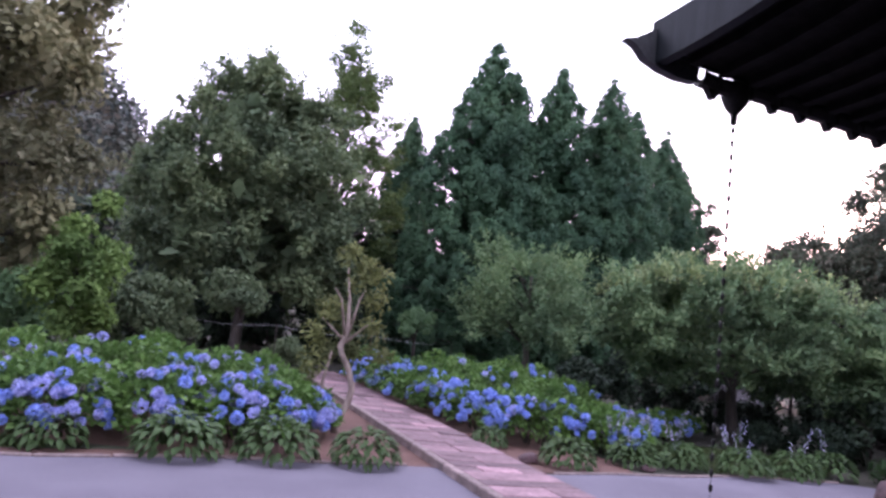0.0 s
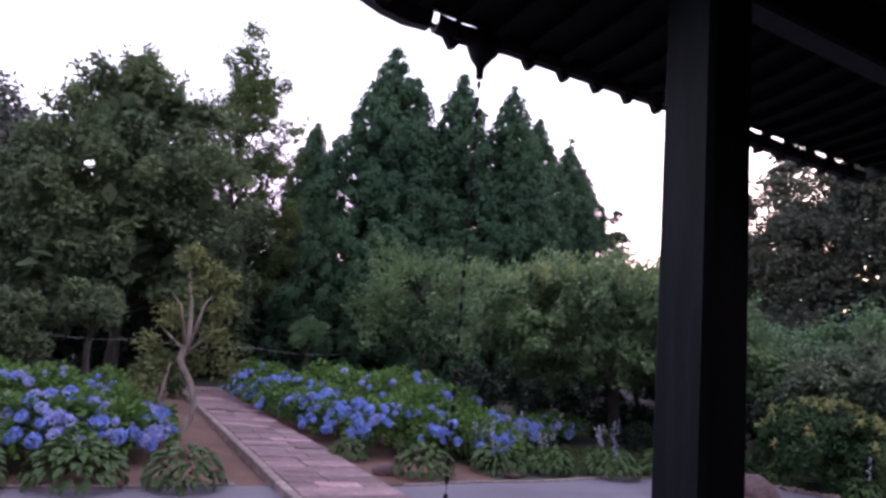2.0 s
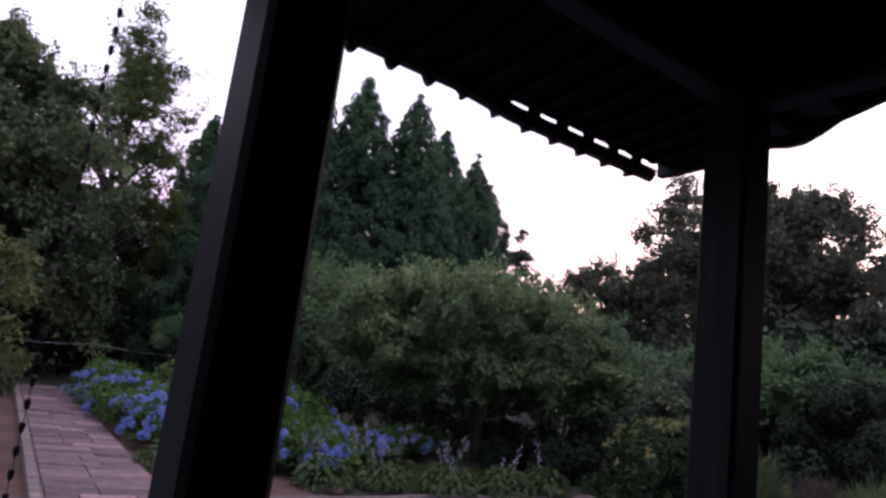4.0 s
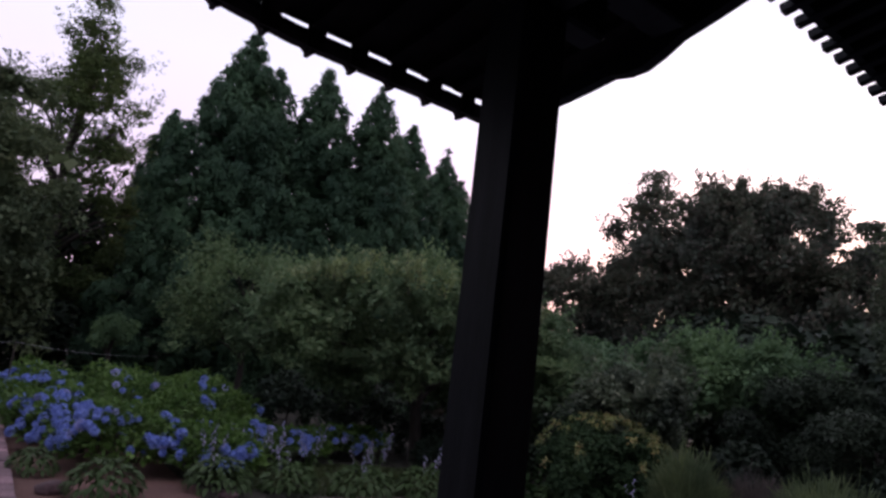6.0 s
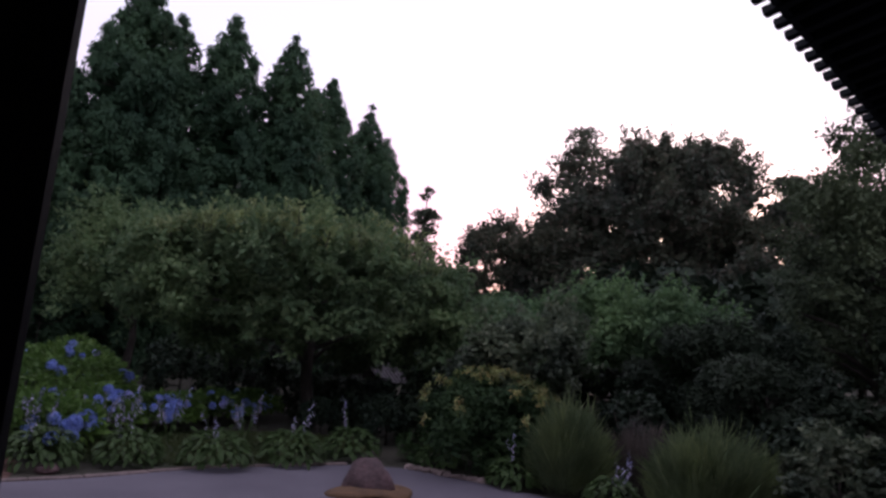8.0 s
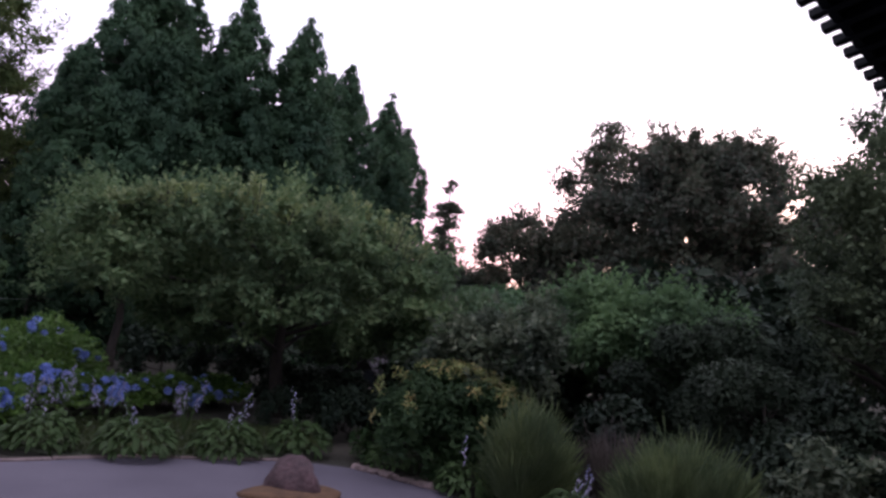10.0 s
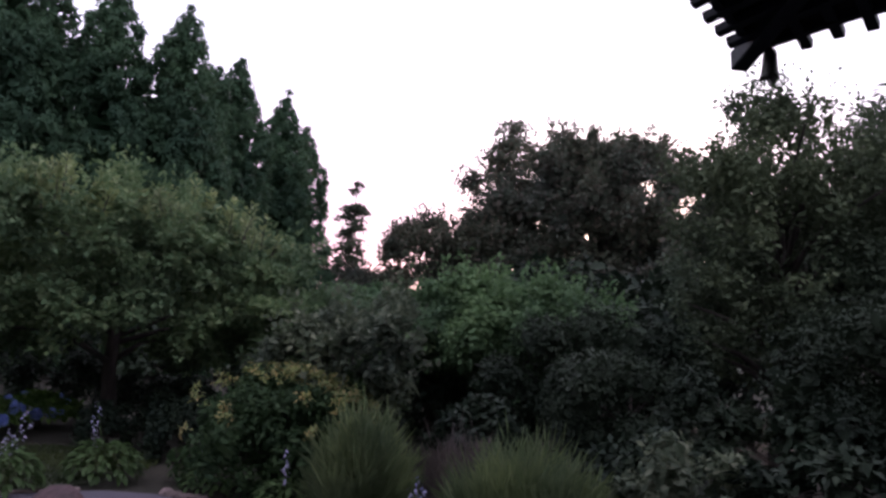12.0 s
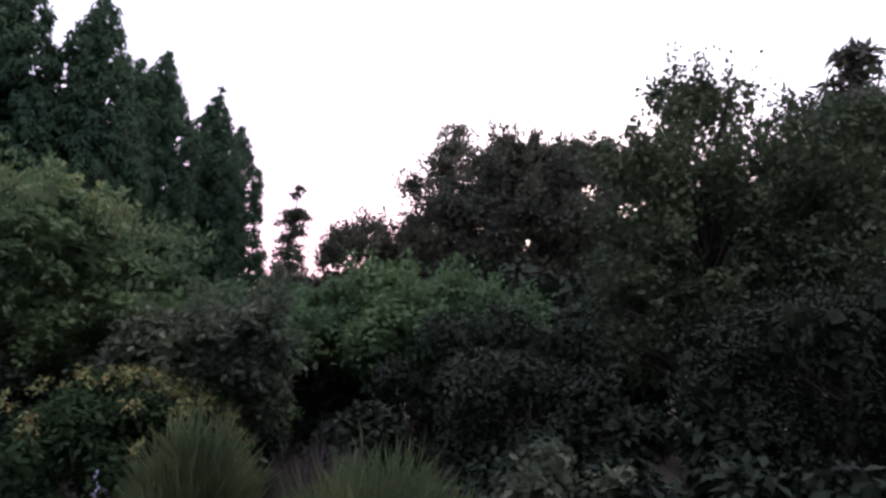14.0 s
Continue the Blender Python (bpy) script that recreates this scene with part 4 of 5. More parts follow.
crown_tree("broadleaf_tree", (-4.75, 16.8, 0), (0, 0, 5.2), (2.75, 2.4, 4.6), "tall brownish-green tree beside the flower bed", 43, M_BROWNGREEN, n_clump=210, per=130, clump=0.62, leaf=(0.13, 0.25), sprays=350, spray_len=0.5, trunk=0.28, ragged=0.2, limb_count=24)
crown_tree("maple_tree", (-1.25, 14.0, 0), (0, 0, 1.9), (0.7, 0.65, 1.05), "small bright green tree with feathery leaves", 44, M_MAPLE, n_clump=70, per=70, clump=0.30, leaf=(0.08, 0.15), trunk=0.05, ragged=0.35, lowcut=-0.98)
crown_tree("round_shrub", (-0.15, 17.0, 0), (0, 0, 1.2), (1.15, 1.0, 0.95), "rounded dull green shrub", 45, M_OLIVE, n_clump=70, per=110, clump=0.35, leaf=(0.08, 0.15), trunk=0.08, category="shrub")
crown_tree("round_shrub", (-3.2, 15.2, 0), (0, 0, 1.0), (1.4, 1.0, 0.9), "low spreading green shrub", 46, M_GREEN, n_clump=70, per=100, clump=0.36, leaf=(0.08, 0.15), trunk=0.08, category="shrub")
crown_tree("round_shrub", (3.7, 18.6, 0), (0, 0, 0.55), (0.55, 0.5, 0.5), "small rounded dull green shrub beside the path", 47, M_OLIVE, n_clump=40, per=90, clump=0.2, leaf=(0.05, 0.1), trunk=0.04, category="shrub")
for i, (x, y, top, r_) in enumerate(((1.85, 15.9, 2.5, 0.62), (8.35, 21.5, 2.4, 0.58))):
    crown_tree("clipped_tree", (x, y, 0), (0, 0, top - 0.55), (r_, r_, 0.5), "small clipped tree with a rounded head on a bare stem", 50 + i, M_GREEN if i else M_OLIVE, n_clump=46, per=90, clump=0.24, leaf=(0.06, 0.12), trunk=0.09, ragged=0.08, limb_count=8, bark=M_BARK)
crown_tree("fruit_tree", (11.45, 19.5, 0), (0, 0, 2.9), (2.45, 2.1, 2.0), "pale green fruit tree with an open crown", 53, M_ORCHARD, n_clump=120, per=90, clump=0.42, leaf=(0.09, 0.17), trunk=0.13, ragged=0.3, lobes=5, lobe=0.2, sprays=420, spray_len=0.6, outer=True, dense=3)
# crooked tree by the path
e = thing("crooked_tree", (2.88, 10.25, 0), "small tree with a bent pale trunk and sparse yellowish olive leaves", "tree")
bm = bmesh.new()
trunk_line = [(0.0, 0, -0.1), (-0.02, 0, 0.15), (0.13, 0.0, 0.42), (0.17, 0, 0.66), (0.09, 0, 0.92), (-0.06, 0, 1.17), (-0.10, 0, 1.27), (-0.02, 0, 1.6), (-0.04, 0.03, 2.0), (-0.14, 0, 2.5)]
tube(bm, trunk_line, [0.08, 0.062, 0.054, 0.05, 0.046, 0.044, 0.05, 0.034, 0.026, 0.012], 9)
tube(bm, [(-0.03, 0, 0.02), (-0.24, 0.03, 0.35), (-0.30, 0.02, 0.72), (-0.22, 0, 1.2)], [0.05, 0.035, 0.028, 0.012], 7)
for q in ((-0.4, 0.2, 1.7), (0.35, -0.15, 1.75), (0.25, 0.2, 2.2), (-0.35, -0.2, 2.15)):
    tube(bm, [(-0.03, 0, 1.35), (q[0] * 0.6, q[1] * 0.6, q[2] - 0.15), q], [0.03, 0.018, 0.006], 5)
part("trunk", bm, M_PALEBARK, e, "bent pale bark trunk", smooth=True)
rng = np.random.default_rng(60)
cc = np.array([(-0.42, 0.1, 1.35), (0.40, -0.05, 1.5), (-0.3, 0.1, 1.85), (0.35, 0.1, 2.0), (0.05, -0.1, 2.3), (-0.15, 0.1, 2.65), (0.45, 0.05, 1.15), (-0.5, 0, 1.05), (-0.05, 0.25, 1.6), (0.2, -0.1, 2.5), (0.15, 0.2, 1.15), (-0.25, 0.2, 1.2)])
cc = np.concatenate([cc, cc + rng.normal(size=cc.shape) * 0.12])
b_, w_, f_ = clumps(cc, rng.uniform(0.14, 0.25, (len(cc), 1)) * np.ones((1, 3)), 90, rng, 0.3)
link("crown", leaf_mesh("crown", b_, w_, rng.uniform(0.06, 0.12, len(b_)), 0.045, rng, face=f_), M_YELLOWOLIVE, e)

# ---- the east side of the garden ----
e = crown_tree("orchard_tree", (12.4, 11.6, 0), (-0.45, -0.1, 2.4), (3.35, 2.6, 1.55), "broad spreading fruit tree with upright young shoots on top", 61, M_ORCHARD, n_clump=640, per=80, clump=0.24, leaf=(0.07, 0.14), boxy=0.75, lobes=7, lobe=0.17, sprays=1100, spray_len=0.38, trunk=0.15, ragged=0.2, fill=0.6, limb_count=10, lowcut=-0.86, flat=0.5, droop=0.05, rise=0.5, outer=True)
rng = np.random.default_rng(62)
roots, hs = [], []
for k in range(190):
    a, q = rng.random() * math.tau, math.sqrt(rng.random())
    roots.append((-0.5 + 3.2 * q * math.cos(a), -0.1 + 2.4 * q * math.sin(a), 2.5 + 1.2 * math.sqrt(max(0.0, 1 - q * q * 0.8)) - 0.1))
    hs.append(rng.uniform(0.2, 0.5) * (1.3 if math.sin(roots[-1][0] * 2.7) + math.sin(roots[-1][1] * 3.1) > 0.3 else 0.7))
shoots(e, rng, roots, hs, M_SHOOT, 0.13, 26)
crown_tree("pale_shrub", (13.5, 7.1, 0), (0, 0, 1.45), (0.95, 0.8, 1.1), "shrub with pale grey-green clustered leaves", 63, M_GREY, n_clump=80, per=60, clump=0.24, leaf=(0.07, 0.14), trunk=0.06, ragged=0.35, sprays=160, spray_len=0.3, category="shrub", flat=0.6)
crown_tree("pale_shrub", (15.2, 9.6, 0), (0, 0, 1.5), (1.5, 1.3, 1.15), "dull grey-green shrub behind the azalea", 64, M_ORCHARD, n_clump=90, per=90, clump=0.4, leaf=(0.08, 0.16), trunk=0.08, category="shrub")
e = crown_tree("azalea_bush", (12.45, 6.95, 0), (0, 0, 0.58), (1.12, 0.95, 0.64), "rounded azalea bush with orange and yellow tips", 65, M_AZALEA, n_clump=110, per=110, clump=0.22, leaf=(0.05, 0.1), trunk=0.05, ragged=0.34, lobe=0.2, category="shrub")
rng = np.random.default_rng(66)
d = unit(rng.normal(size=(150, 3)) * 0.8 + np.array((0.55, -0.1, 1.5)))
d[:, 2] = np.abs(d[:, 2])
cc = np.array((0, 0, 0.66)) + d * np.array((1.16, 1.0, 0.7)) * rng.uniform(0.98, 1.1, (150, 1))
b_, w_, f_ = clumps(cc, np.full((150, 3), 0.06), 16, rng, 0.1, rise=0.6)
link("young_foliage", leaf_mesh("young_foliage", b_, w_, rng.uniform(0.05, 0.09, len(b_)), 0.03, rng, face=f_), M_AZTIP, e, "orange and yellow young leaf tips")


def broom(at, r, h, seed, label, mat, count=6500, name="broom_bush"):
    """A bush of thin upright stems that lean outwards."""
    rng = np.random.default_rng(seed)
    e = thing(name, at, label, "shrub")
    a, q = rng.random(count) * math.tau, np.sqrt(rng.random(count))
    plume = rng.uniform(0.75, 1.08, 90)[((a * 14).astype(int) + (q * 5).astype(int) * 7) % 90]
    wide = r * 0.85 * (1 + 0.16 * np.sin(3 * a + seed) + 0.1 * np.sin(5 * a + 2 * seed))
    foot = np.stack([q * wide * np.cos(a), q * wide * np.sin(a), rng.random(count) ** 0.6 * h * plume * (0.9 - 0.42 * q * q) * (1 + 0.2 * np.sin(a * 4 + q * 5 + seed))], axis=1)
    way = np.stack([q * 0.65 * np.cos(a), q * 0.65 * np.sin(a), np.ones(count)], axis=1) + rng.normal(size=(count, 3)) * 0.3
    ln = np.where(rng.random(count) < 0.2, rng.uniform(0.22, 0.42, count), rng.uniform(0.07, 0.18, count)) * h * plume
    link("foliage", leaf_mesh("foliage", foot, way, ln, 0.0075, rng, split=0.5), mat, e)
    bm = bmesh.new()
    for k in range(9):
        t_ = k * math.tau / 9
        tube(bm, [(0, 0, -0.05), (r * 0.5 * math.cos(t_), r * 0.5 * math.sin(t_), h * 0.5)], [0.012, 0.005], 4)
    part("stalks", bm, M_BARK, e)
    return e


broom((12.4, 5.45, 0), 0.52, 0.98, 67, "feathery light green bush with upright stems", M_BROOM, 14000)
broom((12.95, 3.85, 0), 0.8, 0.92, 68, "wide feathery light green bush with upright stems", M_BROOM, 20000)
broom((13.4, 5.0, 0), 0.6, 0.85, 69, "dull brownish heather bush", M_HEATHER, 7000, "heather_bush")
crown_tree("silver_shrub", (13.6, 2.7, 0), (0, 0, 0.5), (0.8, 0.7, 0.5), "small silvery-leaved shrub at the garden edge", 70, M_GREY, n_clump=50, per=60, clump=0.2, leaf=(0.05, 0.11), trunk=0.03, category="shrub", ragged=0.3)
crown_tree("broadleaf_tree", (18.4, 8.3, 0), (0, 0, 2.15), (2.2, 2.5, 1.42), "mid-green tree with layered rounded clumps", 71, M_GREEN, n_clump=230, per=130, clump=0.4, leaf=(0.08, 0.15), trunk=0.14, lobes=5.5, lobe=0.2, sprays=300, spray_len=0.35, flat=0.6, ragged=0.2, outer=True)
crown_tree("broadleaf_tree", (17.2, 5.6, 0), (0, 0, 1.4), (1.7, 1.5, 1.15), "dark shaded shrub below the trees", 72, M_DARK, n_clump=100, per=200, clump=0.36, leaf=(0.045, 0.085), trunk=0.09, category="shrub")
crown_tree("broadleaf_tree", (19.5, 3.8, 0), (0, 0, 3.55), (2.1, 2.1, 3.2), "dark tree with small leaves and thin top twigs", 73, M_DUSK, n_clump=300, per=115, clump=0.36, leaf=(0.06, 0.12), ratio=0.6, lobes=5, lobe=0.15, sprays=900, spray_len=0.4, trunk=0.18, ragged=0.3, fill=0.3, limb_count=40, outer=True, dense=2)
crown_tree("broadleaf_tree", (21.6, 1.5, 0), (0, 0, 3.9), (2.9, 2.8, 3.8), "dark broad tree at the garden's edge", 74, M_DUSK, n_clump=270, per=120, clump=0.42, leaf=(0.07, 0.13), ratio=0.6, lobes=5, lobe=0.15, sprays=700, spray_len=0.4, trunk=0.2, ragged=0.3, fill=0.35, limb_count=36, outer=True, dense=2)
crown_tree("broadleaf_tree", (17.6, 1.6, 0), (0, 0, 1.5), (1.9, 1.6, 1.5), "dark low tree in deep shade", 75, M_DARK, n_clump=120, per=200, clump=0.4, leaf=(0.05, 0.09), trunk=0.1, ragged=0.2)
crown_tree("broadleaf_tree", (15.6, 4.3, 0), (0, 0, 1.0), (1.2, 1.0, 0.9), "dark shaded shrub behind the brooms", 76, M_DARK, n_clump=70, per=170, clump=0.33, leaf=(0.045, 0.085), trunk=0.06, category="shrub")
crown_tree("broadleaf_tree", (18.4, 12.3, 0), (0, 0, 1.95), (1.9, 2.1, 1.45), "shaded green shrub behind the fruit tree", 77, M_GREEN, n_clump=130, per=90, clump=0.42, leaf=(0.1, 0.18), trunk=0.09, category="shrub", outer=True)
crown_tree("oak_tree", (38.2, 18.9, 0), (0, 0, 9.2), (5.0, 4.9, 6.0), "large dark tree with a rounded crown against the sky", 78, M_FARRED, n_clump=420, per=105, clump=0.8, leaf=(0.18, 0.34), sprays=1300, spray_len=0.75, trunk=0.4, ragged=0.22, fill=0.45, limb_count=40, lobe=0.13, outer=True, taper=0.15)
for x, y, rx, rz, zc, sd in ((36.2, 28.4, 3.9, 4.6, 5.4, 79), (37.8, 25.2, 3.8, 5.8, 7.4, 80), (33.6, 31.4, 2.4, 2.8, 3.6, 87), (39.0, 11.2, 3.8, 3.8, 5.6, 81), (35.0, 4.6, 4.6, 4.6, 5.6, 82), (35.2, 20.4, 3.6, 3.3, 3.3, 89), (35.2, 13.2, 3.6, 3.3, 3.4, 93)):
    crown_tree("oak_tree", (x, y, 0), (0, 0, zc), (rx, rx, rz), "dark rounded far tree", sd, M_FARRED, n_clump=170, per=75, clump=0.62, leaf=(0.2, 0.34), trunk=0.3, ragged=0.3, limb_count=24, sprays=500, spray_len=0.7, lobe=0.13, outer=True)
pine((39.6, 40.8, 0), 13.7, "tall thin pine with flat separate pads", 83, r=2.0, first=0.45, tiers=8, per=45)
pine((38.4, 25.0, 0), 16.0, "tall thin pine with flat separate pads", 84, M_FARRED, r=3.8, first=0.4, tiers=9, per=60)
pine((30.0, 3.35, 0), 11.6, "tall thin pine with flat separate pads", 88, M_FARRED, r=2.2, first=0.3, tiers=11, per=60)
pine((44.1, 14.8, 0), 12.8, "far thin pine with flat pads", 85, r=3.6)
pine((47.0, 12.0, 0), 12.0, "far thin pine with flat pads", 86, r=3.4)

# ---- woods behind, and the added tree screen ----
woods = np.random.default_rng(90)
proto = cedar((-9.0, 38.0, 0), 9.0, 2.8, "dark conifer of the back woods and the unseen screen round the hall", 91, M_FAR, n_clump=150, per=40, group="woods", tuft=1.7)
for i, (x, y, s) in enumerate(((-4.0, 36, 0.6), (1.5, 37, 0.75), (5.5, 39, 0.7), (13.5, 38, 0.8), (17.5, 40, 0.85), (-14, 31, 0.8), (-19, 27, 0.9), (-13.0, 40, 0.7), (-24, 33, 1.1), (22, 39, 0.8))):
    c_ = copy_thing(proto, Matrix.Translation((x, y, 0)) @ Matrix.Rotation(woods.random() * 6, 4, "Z"))
    c_.scale = (s, s, s)
# Unseen conifers west and south of the hall, added to block low sky light.
for i, (x, y, s) in enumerate(((-17, 12, 1.5), (-19, 5, 1.6), (-18, -3, 1.5), (-20, -12, 1.7), (-9, -24, 1.7), (0, -26, 1.8), (9, -25, 1.7), (18, -20, 1.7), (22, -11, 1.5))):
    c_ = copy_thing(proto, Matrix.Translation((x, y, 0)) @ Matrix.Rotation(woods.random() * 6, 4, "Z"))
    c_.scale = (s, s, s)
under = crown_tree("understorey_shrub", (4.5, 27.5, 0), (0, 0, 1.3), (2.4, 1.6, 1.3), "understorey shrub at the edge of the woods, shade in its leaf colour", 92, M_SHADE, n_clump=55, per=36, clump=0.55, leaf=(0.22, 0.38), trunk=0.08, category="shrub", group="understorey", dense=3)
# Small copies stand in for the dark gaps under the east trees.
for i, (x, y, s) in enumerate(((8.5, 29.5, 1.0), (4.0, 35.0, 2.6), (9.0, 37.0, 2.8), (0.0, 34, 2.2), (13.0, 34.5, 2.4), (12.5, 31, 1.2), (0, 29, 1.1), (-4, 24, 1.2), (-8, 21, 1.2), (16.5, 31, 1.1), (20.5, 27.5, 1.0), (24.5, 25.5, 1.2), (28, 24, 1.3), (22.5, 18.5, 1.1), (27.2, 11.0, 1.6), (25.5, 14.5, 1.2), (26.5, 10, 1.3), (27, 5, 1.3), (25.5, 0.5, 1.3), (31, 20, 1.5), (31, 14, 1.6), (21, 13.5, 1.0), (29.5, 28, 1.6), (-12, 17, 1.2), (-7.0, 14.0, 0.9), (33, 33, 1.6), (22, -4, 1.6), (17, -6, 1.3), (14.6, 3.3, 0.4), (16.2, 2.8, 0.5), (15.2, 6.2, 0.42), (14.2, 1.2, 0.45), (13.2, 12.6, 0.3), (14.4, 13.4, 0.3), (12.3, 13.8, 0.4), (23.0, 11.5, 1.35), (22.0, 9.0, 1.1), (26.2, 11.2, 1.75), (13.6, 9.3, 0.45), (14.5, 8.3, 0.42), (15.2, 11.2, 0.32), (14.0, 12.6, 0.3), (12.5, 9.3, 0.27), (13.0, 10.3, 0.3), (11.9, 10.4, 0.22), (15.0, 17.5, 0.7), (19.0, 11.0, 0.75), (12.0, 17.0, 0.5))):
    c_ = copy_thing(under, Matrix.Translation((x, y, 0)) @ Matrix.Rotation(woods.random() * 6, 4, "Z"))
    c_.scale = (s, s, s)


def hill(at, rx, ry, h, seed, label, count=1500, per=26):
    """A wooded hillside: a low dome covered with tree crowns."""
    rng = np.random.default_rng(seed)
    e = thing("wooded_hill", at, label, "hill", kind="stuff")
    bm = bmesh.new()
    n, m = 14, 36
    rows = [[bm.verts.new((rx * f * math.cos(a), ry * f * math.sin(a), h * (1 - f * f) ** 1.0 * (1 + 0.1 * math.sin(3 * a + seed)) - 1.0)) for a in np.linspace(0, math.tau, m, endpoint=False)] for f in np.linspace(1, 0.02, n)]
    for a, b in zip(rows, rows[1:]):
        for k in range(m):
            bm.faces.new((a[k], a[(k + 1) % m], b[(k + 1) % m], b[k]))
    bm.faces.new(rows[-1])
    part("slope", bm, M_LITTER, e, smooth=True)
    a, f = rng.random(count) * math.tau, np.sqrt(rng.random(count)) * 0.98
    z = h * (1 - f * f) * (1 + 0.1 * np.sin(3 * a + seed)) - 0.5
    c = np.stack([rx * f * np.cos(a), ry * f * np.sin(a), z + 1.0], axis=1)
    s = rng.uniform(1.6, 3.2, (count, 1)) * np.array((1, 1, 1.15))
    b_, w_, f_ = clumps(c, s, per, rng, 0.6, rise=0.5)
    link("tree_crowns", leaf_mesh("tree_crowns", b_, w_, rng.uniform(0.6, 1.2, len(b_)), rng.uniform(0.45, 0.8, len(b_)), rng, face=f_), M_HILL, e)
    return e


hill((-46, 120, -1), 66, 40, 46, 95, "far wooded hillside with dusk haze in its crown colour", 1700, 30)
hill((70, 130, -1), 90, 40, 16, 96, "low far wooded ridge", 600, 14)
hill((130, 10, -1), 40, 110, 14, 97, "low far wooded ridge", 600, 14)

# ---- flower beds ----
HYL = "hydrangea bush with blue mop flower heads and bright green leaves"
k = 0
for x, y, r_, h_, nh in ((-6.3, 9.6, 1.0, 0.95, 16), (-4.8, 9.35, 1.0, 0.95, 18), (-3.4, 9.45, 0.95, 0.98, 20), (-2.1, 9.25, 0.95, 0.92, 22), (-0.85, 9.2, 0.95, 0.9, 24), (0.35, 9.25, 0.9, 0.85, 22), (1.4, 9.4, 0.85, 0.82, 22), (2.05, 9.85, 0.7, 0.72, 14), (2.15, 11.1, 0.75, 0.75, 10)):
    hydrangea((x, y, 0), r_, h_, 100 + k, nh + 6, (0.0, -1.3, 0.35), HYL, mauve=0.45, group="west hydrangea bed")
    k += 1
for x, y, r_, h_, nh in ((-5.4, 11.2, 1.1, 1.1, 12), (-3.7, 11.3, 1.1, 1.12, 12), (-2.0, 11.1, 1.1, 1.1, 12), (-0.3, 11.0, 1.1, 1.08, 12), (1.1, 11.1, 1.0, 1.02, 10), (2.0, 12.6, 0.85, 0.9, 5), (0.3, 12.6, 1.0, 1.1, 6)):
    hydrangea((x, y, 0), r_, h_, 100 + k, nh, (0, -0.9, 0.7), HYL, mauve=0.4, group="west hydrangea bed")
    k += 1
# along the path's far side, most heads towards the path and the forecourt
for x, y, r_, h_, nh in ((6.35, 10.2, 0.85, 0.85, 30), (7.35, 9.75, 0.75, 0.7, 20), (5.95, 11.6, 0.75, 0.78, 26), (5.95, 13.0, 0.8, 0.85, 26), (6.0, 14.5, 0.85, 0.9, 26), (6.1, 16.0, 0.85, 0.95, 24), (6.25, 17.6, 0.9, 1.0, 22), (6.4, 19.3, 0.95, 1.05, 20)):
    hydrangea((x, y, 0), r_, h_, 100 + k, nh, (-0.9, -0.9, -0.15), HYL, mauve=0.06, group="east hydrangea bed")
    k += 1
for x, y, r_, h_, nh in ((8.2, 10.9, 0.8, 0.72, 16), (9.4, 11.3, 0.7, 0.58, 14), (10.5, 11.9, 0.7, 0.58, 16), (7.4, 11.6, 1.0, 1.0, 9), (7.3, 13.4, 1.1, 1.1, 7), (7.5, 15.3, 1.1, 1.15, 6), (7.7, 17.2, 1.15, 1.2, 6), (8.6, 12.9, 1.0, 1.0, 4), (9.0, 14.8, 1.15, 1.15, 4), (9.3, 16.8, 1.2, 1.2, 3), (11.6, 12.6, 0.6, 0.55, 10)):
    hydrangea((x, y, 0), r_, h_, 100 + k, nh, (-0.5, -1.0, -0.1), HYL, mauve=0.08, group="east hydrangea bed")
    k += 1
HOL = "hosta with a mound of broad green leaves"
for i, (x, y, s, sp) in enumerate(((0.52, 8.0, 1.12, 0), (1.6, 8.02, 1.12, 0), (2.62, 7.9, 1.0, 0), (-0.75, 8.35, 0.9, 0), (5.22, 9.7, 0.7, 0), (5.75, 8.3, 0.95, 0), (7.15, 8.6, 0.95, 2), (8.05, 8.5, 0.9, 3), (8.92, 8.08, 1.0, 3), (9.95, 8.05, 1.0, 3), (11.05, 8.25, 1.0, 2), (11.95, 5.95, 0.85, 2), (12.2, 4.65, 0.8, 4), (11.9, 7.3, 0.8, 2))):
    hosta((x, y, -0.01), s, 200 + i, HOL + (" and lilac stalks" if sp else ""), sp)
# tall lilac bellflower stalks between hydrangeas
for i, (x, y) in enumerate(((8.0, 9.7), (8.5, 9.9), (9.0, 9.8), (7.2, 9.2), (9.9, 9.3))):
    hosta((x, y, -0.01), 0.95, 240 + i, "narrow hosta with many tall lilac flower stalks", 7, 24)


# ---- small things ----
def stone(name, at, size, seed, mat, label, category="stone", group="", flat=0.8):
    rng = np.random.default_rng(seed)
    bm = bmesh.new()
    bmesh.ops.create_icosphere(bm, subdivisions=3, radius=1.0)
    off = Vector(rng.random(3) * 50)
    for v in bm.verts:
        d_ = v.co.normalized()
        q = 1 + 0.28 * noise.noise(d_ * 1.3 + off) + 0.10 * noise.noise(d_ * 3.5 + off)
        v.co = Vector((d_.x * size[0] * q, d_.y * size[1] * q, max(d_.z * size[2] * q, -size[2] * 0.35)))
    ob = part(name, bm, mat, smooth=True)
    ob.location = at
    return tagged(ob, label, category, group)


stone("boulder", (10.02, 6.42, -0.02), (0.25, 0.34, 0.38), 301, M_STONE, "upright reddish-grey boulder standing on the forecourt")
stone("flat_stone", (9.95, 6.28, 0.005), (0.5, 0.42, 0.06), 302, M_OCHRE, "low flat ochre stone under the boulder")
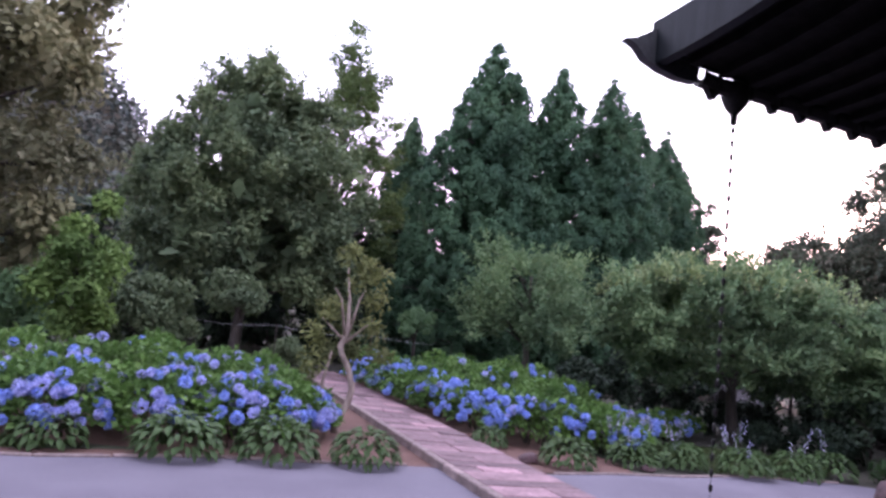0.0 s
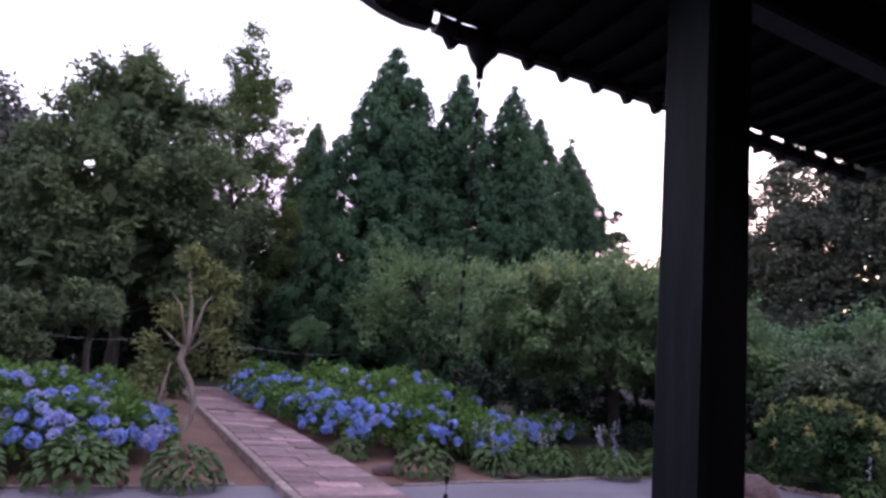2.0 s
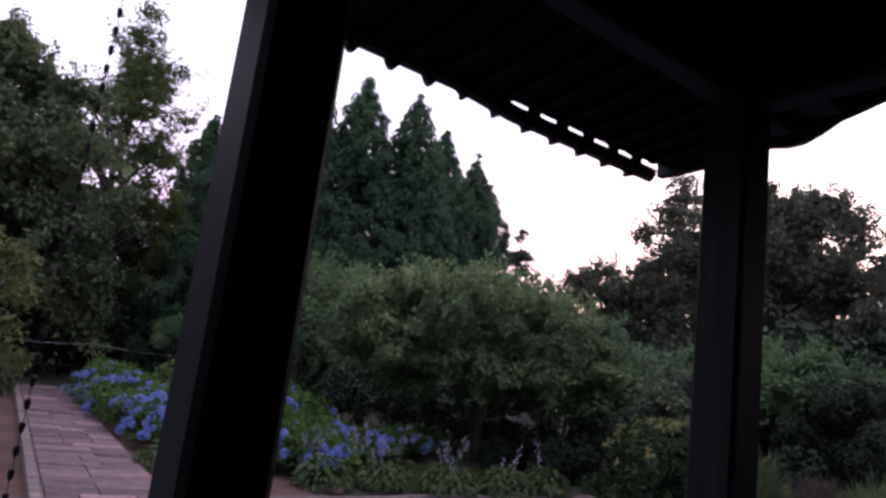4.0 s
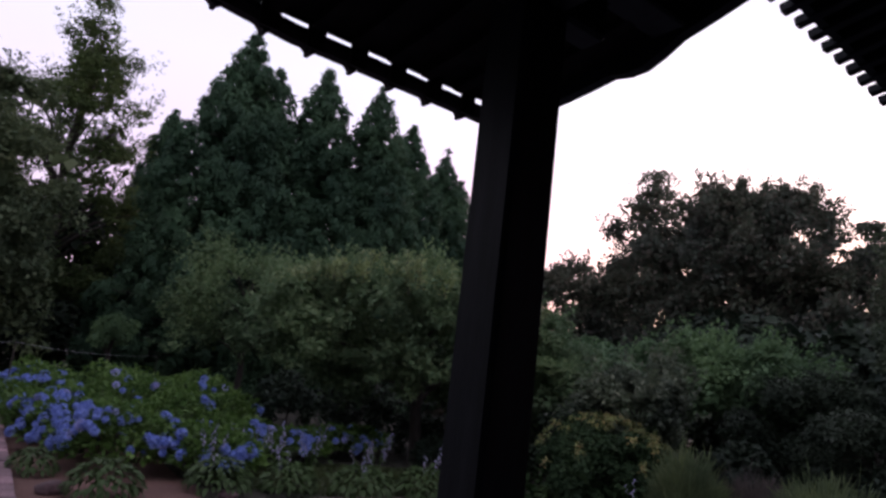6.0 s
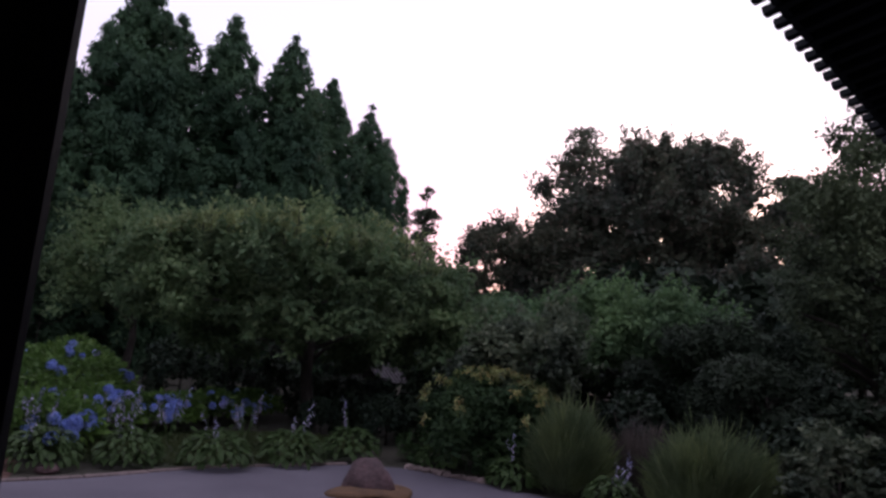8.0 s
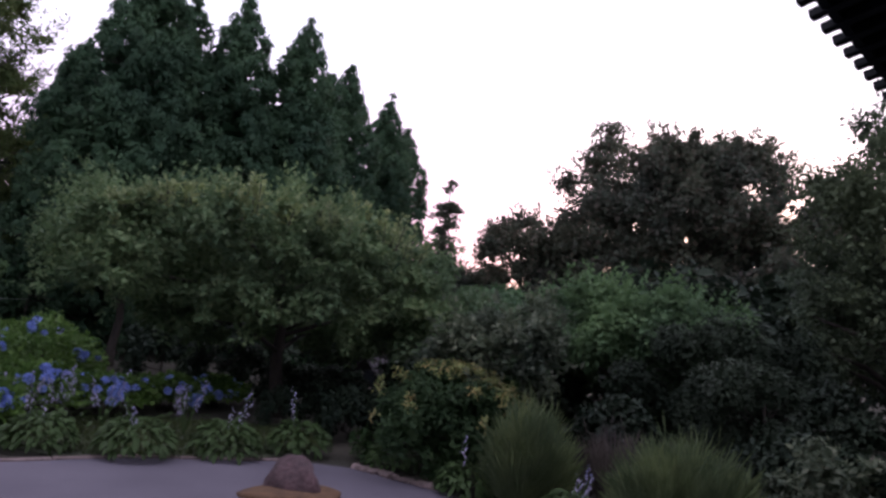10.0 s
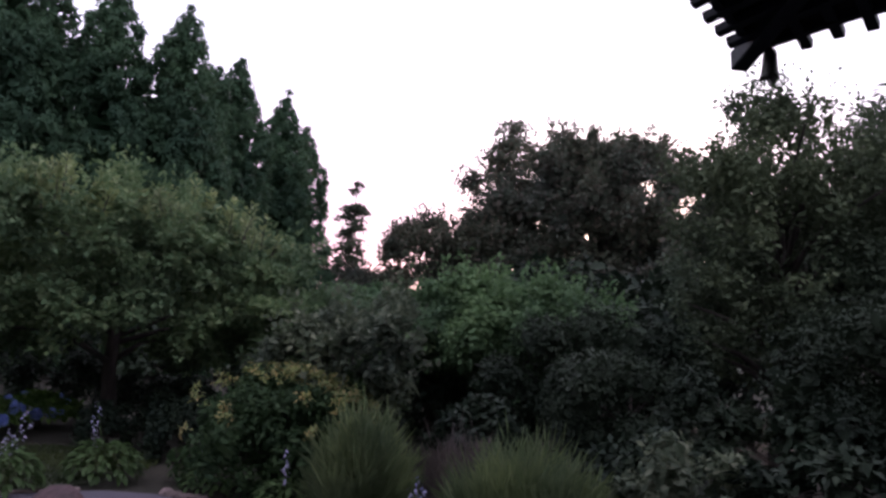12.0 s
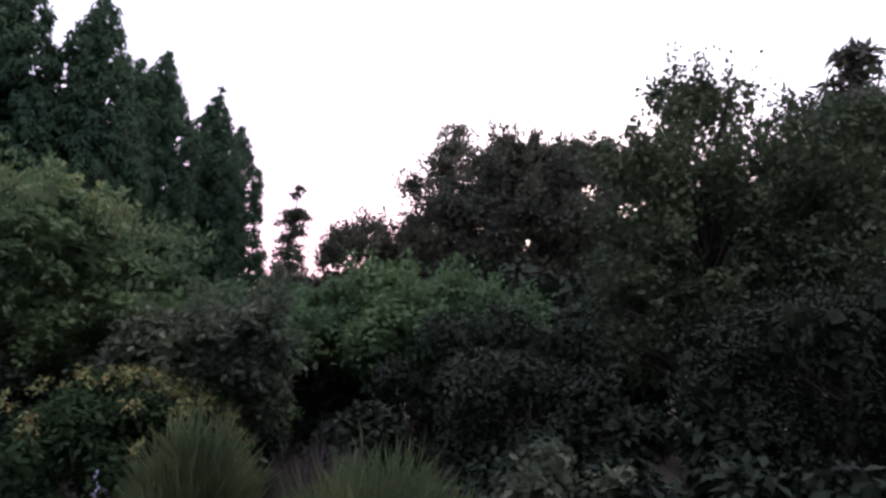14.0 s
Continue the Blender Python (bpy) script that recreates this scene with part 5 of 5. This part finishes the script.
stone("rock", (5.28, 8.55, 0.02), (0.15, 0.12, 0.10), 303, M_STONE, "small grey rock in the soil")
stone("rock", (7.15, 8.25, 0.02), (0.12, 0.09, 0.07), 304, M_STONE, "small pale rock in the soil")
rng = np.random.default_rng(305)
for i in range(16):
    f = i / 15
    p = (11.35 + 0.42 * f + rng.normal() * 0.02, 7.35 - 1.15 * f, 0.015)
    stone("edging_stone", p, (rng.uniform(0.05, 0.085), rng.uniform(0.04, 0.07), rng.uniform(0.035, 0.06)), 310 + i, M_KERB, "small rounded pale edging stone", group="edging stones")
# a small tile-roofed shrine far back in the garden
lan = thing("garden_shrine", (18.75, 17.6, -0.02), "small weathered wooden shrine with a dark tiled gable roof", "shrine")
bm = bmesh.new()
box(bm, -0.42, 0.42, -0.40, 0.40, 0.0, 0.12, 0.015)
part("plinth", bm, M_KERB, lan)
bm = bmesh.new()
box(bm, -0.34, 0.34, -0.32, 0.32, 0.12, 0.62, 0.012)
part("cabin", bm, M_WOOD, lan)
for s in (-1, 1):
    bm = bmesh.new()
    box(bm, -0.58, 0.58, 0.0, 0.86, -0.025, 0.0, 0.004)
    slope = part("roof_slope", bm, M_SHINGLE, lan)
    slope.matrix_local = Matrix.Translation((0, 0, 1.04)) @ Matrix.Rotation(0 if s > 0 else math.pi, 4, "Z") @ Matrix.Rotation(radians(-36), 4, "X")
    for k in range(8):
        bm = bmesh.new()
        xx = -0.53 + k * 0.151
        tube(bm, [(xx, 0.0, 0.012), (xx, 0.43, 0.010), (xx, 0.88, 0.012)], [0.028, 0.028, 0.03], 6)
        part("tile_roll", bm, M_SHINGLE, slope)
bm = bmesh.new()
tube(bm, [(-0.62, 0, 1.07), (0, 0, 1.06), (0.62, 0, 1.07)], [0.06, 0.055, 0.06], 8)
part("ridge", bm, M_SHINGLE, lan)
# pale rail between low posts at the back of the beds
rail = thing("garden_rail", (1.0, 17.2, 0), "thin pale rope rail strung between low posts", "fence")
pts = []
posts = ((-3.0, 0.0), (-0.6, 0.1), (2.0, 0.0), (4.6, 0.4), (8.6, 4.0))
for (x0, y0), (x1, y1) in zip(posts, posts[1:]):
    for s in np.linspace(0, 1, 9)[:-1]:
        pts.append((x0 + (x1 - x0) * s, y0 + (y1 - y0) * s, 1.42 - 0.16 * 4 * s * (1 - s) * 0.6))
pts.append((8.6, 4.0, 1.42))
bm = bmesh.new()
tube(bm, pts, [0.0035] * len(pts), 6)
part("rope", bm, M_ROPE, rail)
for x0, y0 in posts:
    bm = bmesh.new()
    tube(bm, [(x0, y0, -0.1), (x0, y0, 1.46)], [0.014, 0.012], 8)
    part("rail_post", bm, M_BARK, rail)

# ---- path pieces ----
rng = np.random.default_rng(400)
FLAGS = {}


def flag_mesh(w, d):
    key = (round(w, 2), round(d, 2))
    if key not in FLAGS:
        bm = bmesh.new()
        box(bm, -w / 2, w / 2, -d / 2, d / 2, -0.03, 0.03, 0.008)
        me = bpy.data.meshes.new("flagstone")
        bm.to_mesh(me)
        bm.free()
        me.materials.append(M_FLAG)
        FLAGS[key] = me
    return FLAGS[key]


y = 0.0
ang = -math.atan(PATH_LEAN)
while y < PATH_LEN - 0.5:
    d = float(rng.choice((0.24, 0.3, 0.36, 0.42)))
    x = 0.13
    inner = PATH_W - 0.16
    cuts = [(0.42, 0.58), (0.6, 0.4), (0.33, 0.34, 0.33), (1.0,), (0.25, 0.45, 0.3)][int(rng.integers(5))]
    for c_ in cuts:
        w = round(inner * c_, 2)
        o = link("flagstone", flag_mesh(w - 0.02, d - 0.02), None, bed)
        o.matrix_local = Matrix.Translation((path_x(y + d / 2) + x + w / 2, y + d / 2, 0.052 + rng.normal() * 0.004)) @ Matrix.Rotation(ang + rng.normal() * 0.006, 4, "Z") @ Matrix.Rotation(rng.normal() * 0.006, 4, "X")
        x += w
    y += d
for off in (0.05,):
    y = 0.0
    while y < PATH_LEN - 0.8:
        d = float(rng.choice((0.5, 0.6, 0.75)))
        bm = bmesh.new()
        box(bm, -0.055, 0.055, -d / 2 + 0.006, d / 2 - 0.006, -0.08, 0.045, 0.01)
        o = part("edging_stone", bm, M_KERB, bed)
        o.matrix_local = Matrix.Translation((path_x(y + d / 2) + off, y + d / 2, 0.055 + rng.normal() * 0.003)) @ Matrix.Rotation(ang, 4, "Z")
        y += d
# stone kerb along the forecourt
x = -20.0
kerb = thing("kerb", (0, PLAZA_Y, 0), "low stone kerb between forecourt and garden", "kerb", kind="structure")
while x < 10.3:
    d = float(rng.choice((0.5, 0.6, 0.7)))
    xm = x + d / 2
    if not (path_x(PLAZA_Y) - 0.3 < xm < path_x(PLAZA_Y) + PATH_W + 0.3):
        bm = bmesh.new()
        box(bm, -d / 2 + 0.006, d / 2 - 0.006, -0.04, 0.04, -0.06, 0.022, 0.01)
        o = part("kerb_stone", bm, M_KERB, kerb)
        o.matrix_local = Matrix.Translation((xm, 0.10 * math.sin(xm * 0.9) + 0.05 * math.sin(xm * 2.3) + 0.03, 0)) @ Matrix.Rotation(0.09 * math.cos(xm * 0.9) + 0.115 * math.cos(xm * 2.3), 4, "Z")
    x += d
